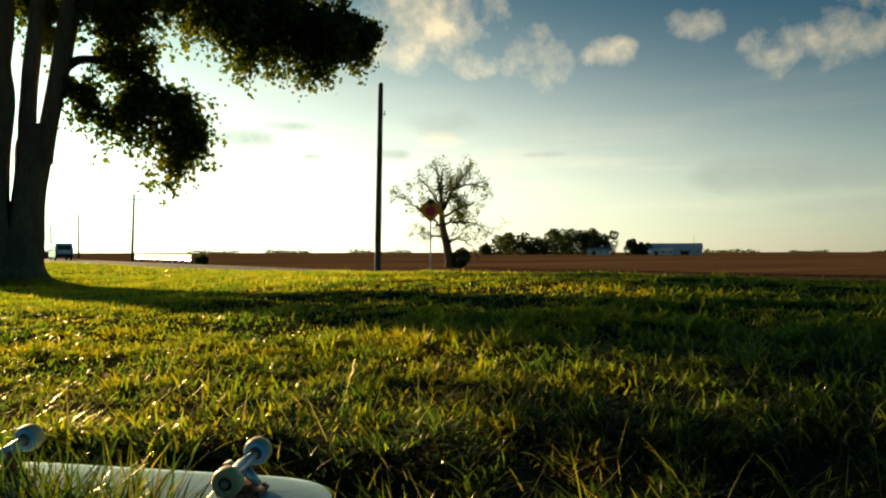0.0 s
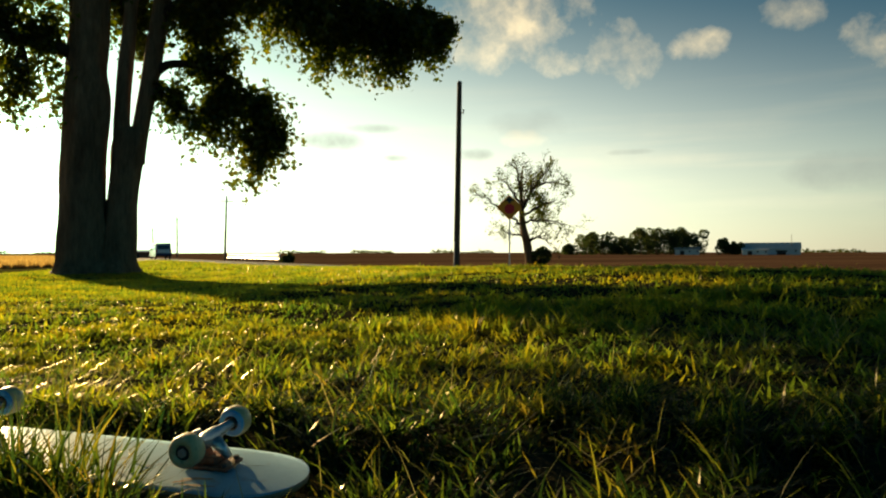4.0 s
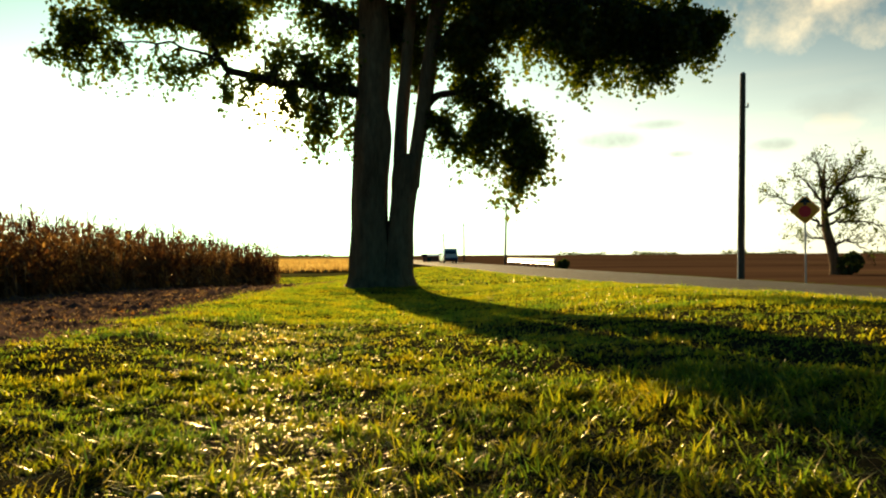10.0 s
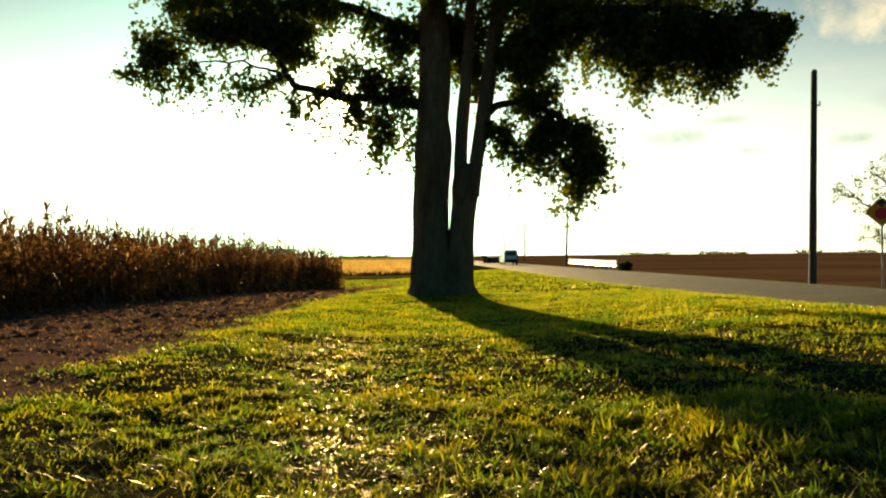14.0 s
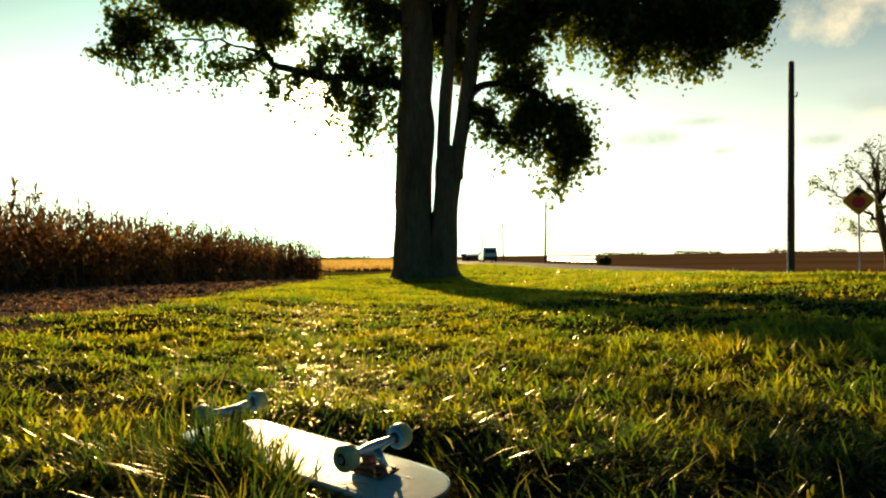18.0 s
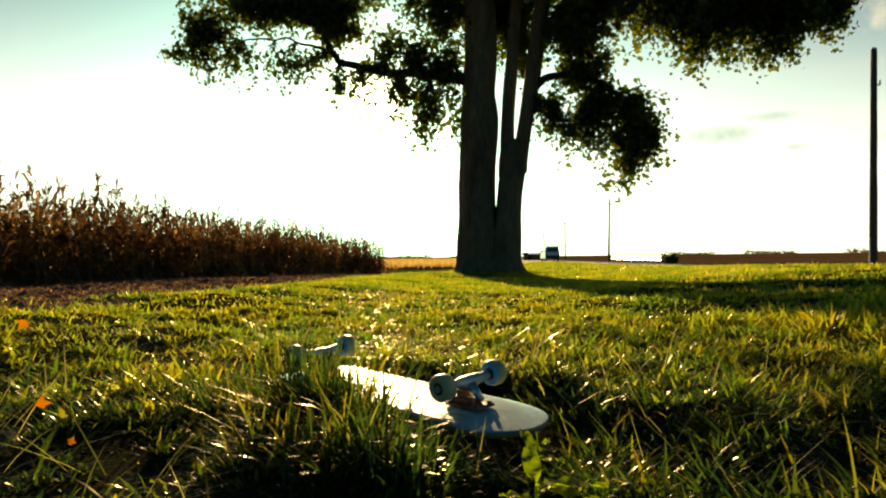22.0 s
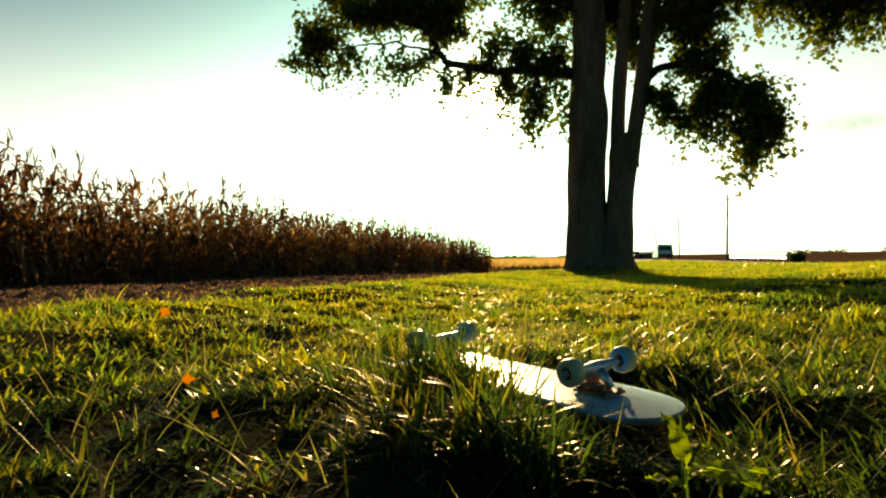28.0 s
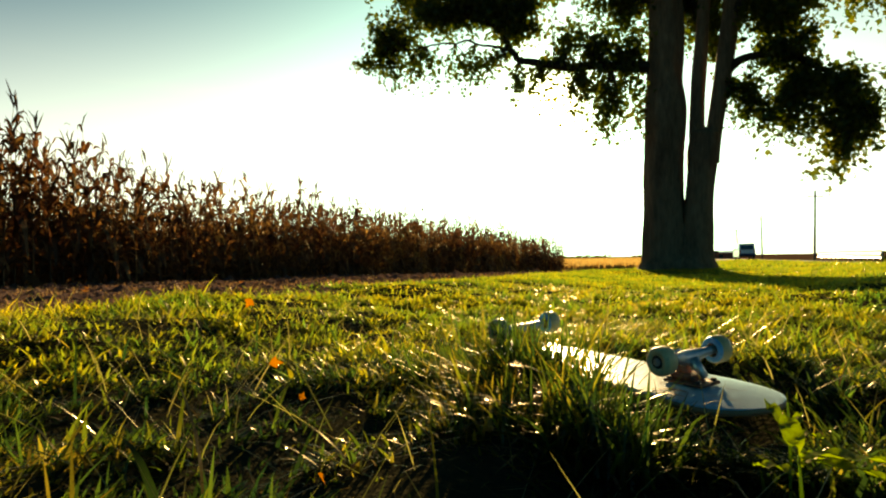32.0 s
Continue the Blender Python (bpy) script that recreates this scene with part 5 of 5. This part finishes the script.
CAR_WHITE = surface("white_car_paint", (0.70, 0.71, 0.72), (0.80, 0.80, 0.80), 2.0, 0.25, 0.0)
GLASS_DARK = surface("dark_car_glass", (0.03, 0.04, 0.05), (0.05, 0.06, 0.07), 2.0, 0.08, 0.0, gloss=0.8)
TYRE = surface("tyre_rubber", (0.015, 0.015, 0.015), (0.035, 0.035, 0.035), 20.0, 0.85, 0.2)
VAN_BLUE = surface("dark_blue_paint", (0.02, 0.035, 0.12), (0.03, 0.05, 0.17), 4.0, 0.35, 0.0)
LAMP_RED = surface("red_lamp", (0.35, 0.01, 0.01), (0.5, 0.02, 0.02), 5.0, 0.2, 0.0)


def build_van():
    y = 93.0
    van = thing("van", pose(road_x(y) - 0.6, y, -0.36, 0, 0, 3.9), "white van seen from behind on the road", "van")
    bm = bmesh.new()
    # side outline, nose towards +y
    side = [(-2.35, 0.35), (-2.40, 0.75), (-2.30, 1.15), (-2.15, 1.85), (-1.95, 1.98), (0.9, 1.98), (1.35, 1.80), (1.95, 1.18), (2.45, 1.0), (2.55, 0.7), (2.5, 0.35)]
    loops = []
    for u, tuck in ((-0.94, 0.0), (-0.90, 0.03), (0.90, 0.03), (0.94, 0.0)):
        loops.append([bm.verts.new((u * (1 - 0.10 * max(0, h - 1.1)), yy, h + tuck)) for yy, h in side])
    for a, b in zip(loops, loops[1:]):
        for k in range(len(side)):
            bm.faces.new((a[k], a[(k + 1) % len(side)], b[(k + 1) % len(side)], b[k]))
    bm.faces.new(loops[0])
    bm.faces.new(loops[-1])
    body = part("body", bm, CAR_WHITE, van, smooth=False)
    part("rear_window", box(1.42, 0.03, 0.52, (0, 0, 0), 0.05), GLASS_DARK, body, at=pose(0, -2.255, 1.50, -13, 0, 0))
    for s in (-1, 1):
        part("side_window", box(0.03, 2.4, 0.45, (0, 0, 0), 0.05), GLASS_DARK, body, at=pose(s * 0.895, -0.5, 1.48, 0, -s * 6, 0))
        part("tail_lamp", box(0.14, 0.05, 0.42, (s * 0.80, -2.36, 1.0), 0.02), LAMP_RED, body)
        part("mirror", box(0.18, 0.08, 0.2, (s * 1.02, 1.3, 1.25), 0.03), CAR_WHITE, body)
    part("lower_panel", box(1.84, 0.05, 0.36, (0, -2.375, 0.62), 0.02), VAN_BLUE, body, "dark blue lower panel")
    part("bumper", box(1.8, 0.16, 0.22, (0, -2.42, 0.48), 0.05), TYRE, body)
    part("plate", box(0.32, 0.02, 0.16, (0, -2.44, 0.85), 0.01), WHITE_PAINT, body)
    for yy in (-1.5, 1.6):
        for s in (-1, 1):
            m = Matrix.Translation((s * 0.82, yy, 0.33)) @ Matrix.Rotation(s * math.pi / 2, 4, "Y")
            w = part("wheel", turned([(0.20, -0.1), (0.31, -0.1), (0.335, -0.06), (0.335, 0.06), (0.31, 0.1), (0.20, 0.1)], 20, m=m), TYRE, van, "black tyre")
            part("rim", turned([(0.0, 0.07), (0.06, 0.08), (0.20, 0.06), (0.20, -0.1)], 20, m=m), GALVANISED, w)


build_van()


# ---- far off ----
BRICK_RED = surface("dull_red_boards", (0.20, 0.055, 0.035), (0.34, 0.10, 0.06), 1.0, 0.8, 0.2)
ROOF_GREY = surface("metal_roof", (0.46, 0.50, 0.54), (0.62, 0.66, 0.69), 0.5, 0.38, 0.1, metal=0.2)
DARK_OPENING = surface("dark_opening", (0.02, 0.02, 0.02), (0.04, 0.04, 0.04), 1.0, 0.8, 0.0)


def build_shed(name, x, y, turn, long, deep, wall, roof, walls, label, category, doors=2, windows=3, z=None, group=""):
    """A low building with a pitched roof, its long side facing the lawn; x, y: the middle of its base."""
    ob = thing(name, pose(x, y, ground_at(x, y) if z is None else z, 0, 0, turn), label, category, group)
    part("wall", box(long, deep, wall + 0.3, (0, 0, wall / 2 - 0.15), 0.03), walls, ob)
    bm = bmesh.new()
    e = 0.35
    lo = [bm.verts.new((sx * (long / 2 + e), sy * (deep / 2 + e), wall - 0.05)) for sx, sy in ((-1, -1), (1, -1), (1, 1), (-1, 1))]
    hi = [bm.verts.new((sx * (long / 2 + e), 0, wall + roof)) for sx in (-1, 1)]
    bm.faces.new((lo[0], lo[1], hi[1], hi[0]))
    bm.faces.new((lo[2], lo[3], hi[0], hi[1]))
    bm.faces.new((lo[1], lo[2], hi[1]))
    bm.faces.new((lo[3], lo[0], hi[0]))
    bm.faces.new(lo)
    part("roof", bm, ROOF_GREY, ob)
    for k in range(doors):
        u = long * (-0.32 + 0.5 * k / max(1, doors - 1)) if doors > 1 else -0.2 * long
        part("door", box(min(3.2, long * 0.18), 0.08, wall * 0.72, (u, -deep / 2 - 0.03, wall * 0.36), 0.01), DARK_OPENING, ob)
    for k in range(windows):
        u = long * (0.1 + 0.32 * k / max(1, windows - 1))
        w = part("window", box(0.9, 0.06, 0.8, (u, -deep / 2 - 0.02, wall * 0.6), 0.01), WHITE_PAINT, ob)
        part("pane", box(0.74, 0.05, 0.64, (u, -deep / 2 - 0.045, wall * 0.6)), GLASS_DARK, w)
    return ob


def bearing(deg, far):
    return far * math.sin(radians(deg)), far * math.cos(radians(deg))


x, y = bearing(46.9, 300)
build_shed("farm_shed", x, y, -47, 9.5, 6, 2.3, 0.8, WHITE_PAINT, "small white farm shed at the edge of the wood", "shed", 1, 2)
x, y = bearing(52.9, 305)
build_shed("farm_building", x, y, -53, 21, 10, 2.4, 2.5, ROOF_GREY, "long low farm building with a blue-grey metal roof", "barn", 2, 3)
x, y = bearing(51.8, 290)
build_shed("farm_shed", x, y, -52, 9.0, 5, 2.0, 0.6, WHITE_PAINT, "low pale annex in front of the farm building", "shed", 1, 2)
x, y = bearing(3.2, 120)
build_shed("roadside_hut", x, y, -4, 3.6, 3, 1.3, 0.25, BRICK_RED, "dull red low roadside hut with a pale roof", "hut", 1, 0)
x, y = bearing(54.3, 302)
mast = thing("mast", pose(x, y, ground_at(x, y)), "thin dark mast beside the farm building", "mast")
part("shaft", rod((0, 0, -0.3), (0, 0, 8.2), 0.09, 0.05, 8), POLE_WOOD, mast)


def build_far_sign(deg, far, plate, tall, label):
    """A small sign on a thin post beside the far road; plate: its width and height, or a diameter alone."""
    x, y = bearing(deg, far)
    sign = thing("small_road_sign", pose(x, y, ground_at(x, y), 0, 0, -deg), label, "road sign")
    part("post", box(0.12, 0.08, tall + 0.3, (0, 0.08, tall / 2 - 0.15), 0.01), POLE_WOOD, sign)
    if len(plate) == 1:
        part("panel", rod((0, 0, tall), (0, -0.03, tall), plate[0] / 2, None, 20), SIGN_BLACK, sign, "dark round panel")
    else:
        part("panel", box(plate[0], 0.03, plate[1], (0, 0, tall), 0.01), SIGN_BLACK, sign, "dark oblong panel")


build_far_sign(5.05, 150, (0.85,), 1.75, "small dark round sign on a post by the road")
build_far_sign(2.45, 112, (0.95, 0.40), 1.35, "small dark oblong sign on a post by the road")


def far_tree(rng, x, y, r, tall, count, leaf, group):
    ob = thing("far_tree", pose(x, y, ground_at(x, y)), "dark full-crowned tree in a distant farm grove", "tree", group)
    soup("trunk", *tube(smoothed([(0, 0, -0.3, 0.35), (0.1, 0, tall * 0.3, 0.28), (0, 0.1, tall * 0.6, 0.15), (0, 0, tall * 0.9, 0.04)], 4), 8), BARK, ob)
    lumps = [(np.array([rng.normal(0, 0.45) * r, rng.normal(0, 0.45) * r, tall * (0.16 + 0.62 * k / 8)]), rng.uniform(0.55, 0.8) * r * (1.15 - 0.5 * (k / 8) ** 2)) for k in range(9)]
    p = []
    for c, q in lumps:
        m = count // 9
        d = rng.normal(0, 1, (m, 3))
        d = d / np.linalg.norm(d, axis=1)[:, None] * rng.uniform(0.5, 1, (m, 1)) ** 0.5
        p.append(c + d * (q, q, min(q, tall * 0.36)))
    p = np.vstack(p)
    p = p[(p[:, 2] > 0.1) & (p[:, 2] < tall)]
    soup("crown", *leaf_mesh(p, leaf * rng.uniform(0.6, 1.4, len(p)), rng, lobes=False), FAR_LEAF, ob)


def build_woods():
    rng = np.random.default_rng(77)
    for deg, far, r, tall in ((38.4, 300, 2.6, 4.5), (39.6, 300, 3.6, 9.5), (40.9, 302, 3.8, 9.8), (42.0, 305, 3.0, 6.2), (42.9, 304, 3.4, 7.6), (43.9, 300, 4.2, 11.2), (45.1, 303, 4.4, 11.5),
                              (46.2, 302, 4.2, 10.8), (47.2, 303, 4.2, 11.8), (48.0, 306, 3.4, 10.5), (44.5, 312, 4.4, 11.0), (46.8, 314, 4.4, 11.2), (40.2, 312, 4.0, 8.8), (50.2, 300, 2.6, 6.4), (50.9, 303, 2.2, 5.2)):
        far_tree(rng, *bearing(deg - 0.55, far), r * 1.25, tall * 1.06, 1500, 0.7, "trees of the farm grove")
    # hedges and woods along the horizon
    bits = []
    for deg in np.arange(-60, 88, 0.10):
        if waves(np.array(deg), np.array(3.0), 9.0, 51) < -0.05:
            continue
        far = 1500 + 60 * rng.normal()
        x, y = bearing(deg + rng.normal(0, 0.05), far)
        tall = max(1.0, 4.5 + 4.0 * float(waves(np.array(deg), np.array(1.0), 5.0, 52)) + rng.normal(0, 1.0))
        m = 10
        p = rng.normal(0, 1, (m, 3)) * (3.0, 2.0, tall * 0.28) + (x, y, -0.6 + tall * 0.45)
        bits.append(leaf_mesh(p, 3.2 * rng.uniform(0.6, 1.4, m), rng, lobes=False))
    tagged(soup("distant_woods", *gather(bits), FAR_LEAF), "thin dark tree lines along the flat horizon", "trees", kind="stuff")


build_woods()


# ---- small things in the grass ----
WEED_LEAF = leafy("weed_leaf", [(0.07, 0.13, 0.015), (0.12, 0.18, 0.02), (0.17, 0.21, 0.035)], 0.6, 0.35, 0.06, 4.0, (1.1, 1.0, 0.35))


def broad_leaf(long, wide, bend, rise, fold=0.2):
    """One soft leaf that starts at the origin and runs along +x."""
    u = np.linspace(0, 1, 9)
    w = wide * np.sin(np.pi * u ** 0.8) ** 0.9 + 0.0008
    cx, cz = long * u * (1 - 0.15 * bend * u), long * (rise * u - bend * u * u)
    rows = [np.stack([cx, s * w, cz + abs(s) * w * fold + 0.003 * np.sin(u * 14 + s * 2)], -1) for s in (-1, -0.5, 0, 0.5, 1)]
    v = np.stack(rows, 1).reshape(-1, 3)
    f = []
    for i in range(8):
        for k in range(4):
            a = i * 5 + k
            f += [[a, a + 1, a + 6], [a, a + 6, a + 5]]
    return v, np.array(f)


def build_weed(x, y, leaves, label):
    plant = thing("broadleaf_weed", pose(x, y, ground_at(x, y) + 0.06), label, "weed", "broadleaf weeds in the grass")
    for turn, h, long, wide, bend, rise in leaves:
        leaf = soup("leaf", *broad_leaf(long, wide, bend, rise), WEED_LEAF, plant, smooth=True)
        leaf.matrix_basis = pose(0, 0, h, 0, 0, turn)
    soup("stem", *tube(np.array([[0, 0, -0.08, 0.002], [0.002, 0, 0.05, 0.002], [0, 0.002, 0.09, 0.0012]]), 5), WEED_LEAF, plant)


build_weed(*WEEDS[0], [(100, 0.095, 0.045, 0.011, 0.12, 0.75), (2, 0.090, 0.095, 0.0125, 0.15, 0.12), (-18, 0.085, 0.085, 0.011, 0.2, 0.12), (35, 0.08, 0.06, 0.010, 0.3, 0.4), (165, 0.07, 0.045, 0.009, 0.3, 0.4)], "bright yellow-green broad-leaved weed in front of the skateboard")
build_weed(*WEEDS[1], [(120, 0.06, 0.045, 0.009, 0.15, 0.7), (60, 0.055, 0.04, 0.008, 0.2, 0.6), (-20, 0.05, 0.04, 0.008, 0.3, 0.4)], "pale green broad-leaved weed beside the skateboard")
build_weed(1.15, 1.75, [(20, 0.08, 0.07, 0.013, 0.3, 0.4), (170, 0.08, 0.06, 0.012, 0.3, 0.5), (280, 0.06, 0.05, 0.012, 0.4, 0.4)], "small green broad-leaved weed in the long grass")
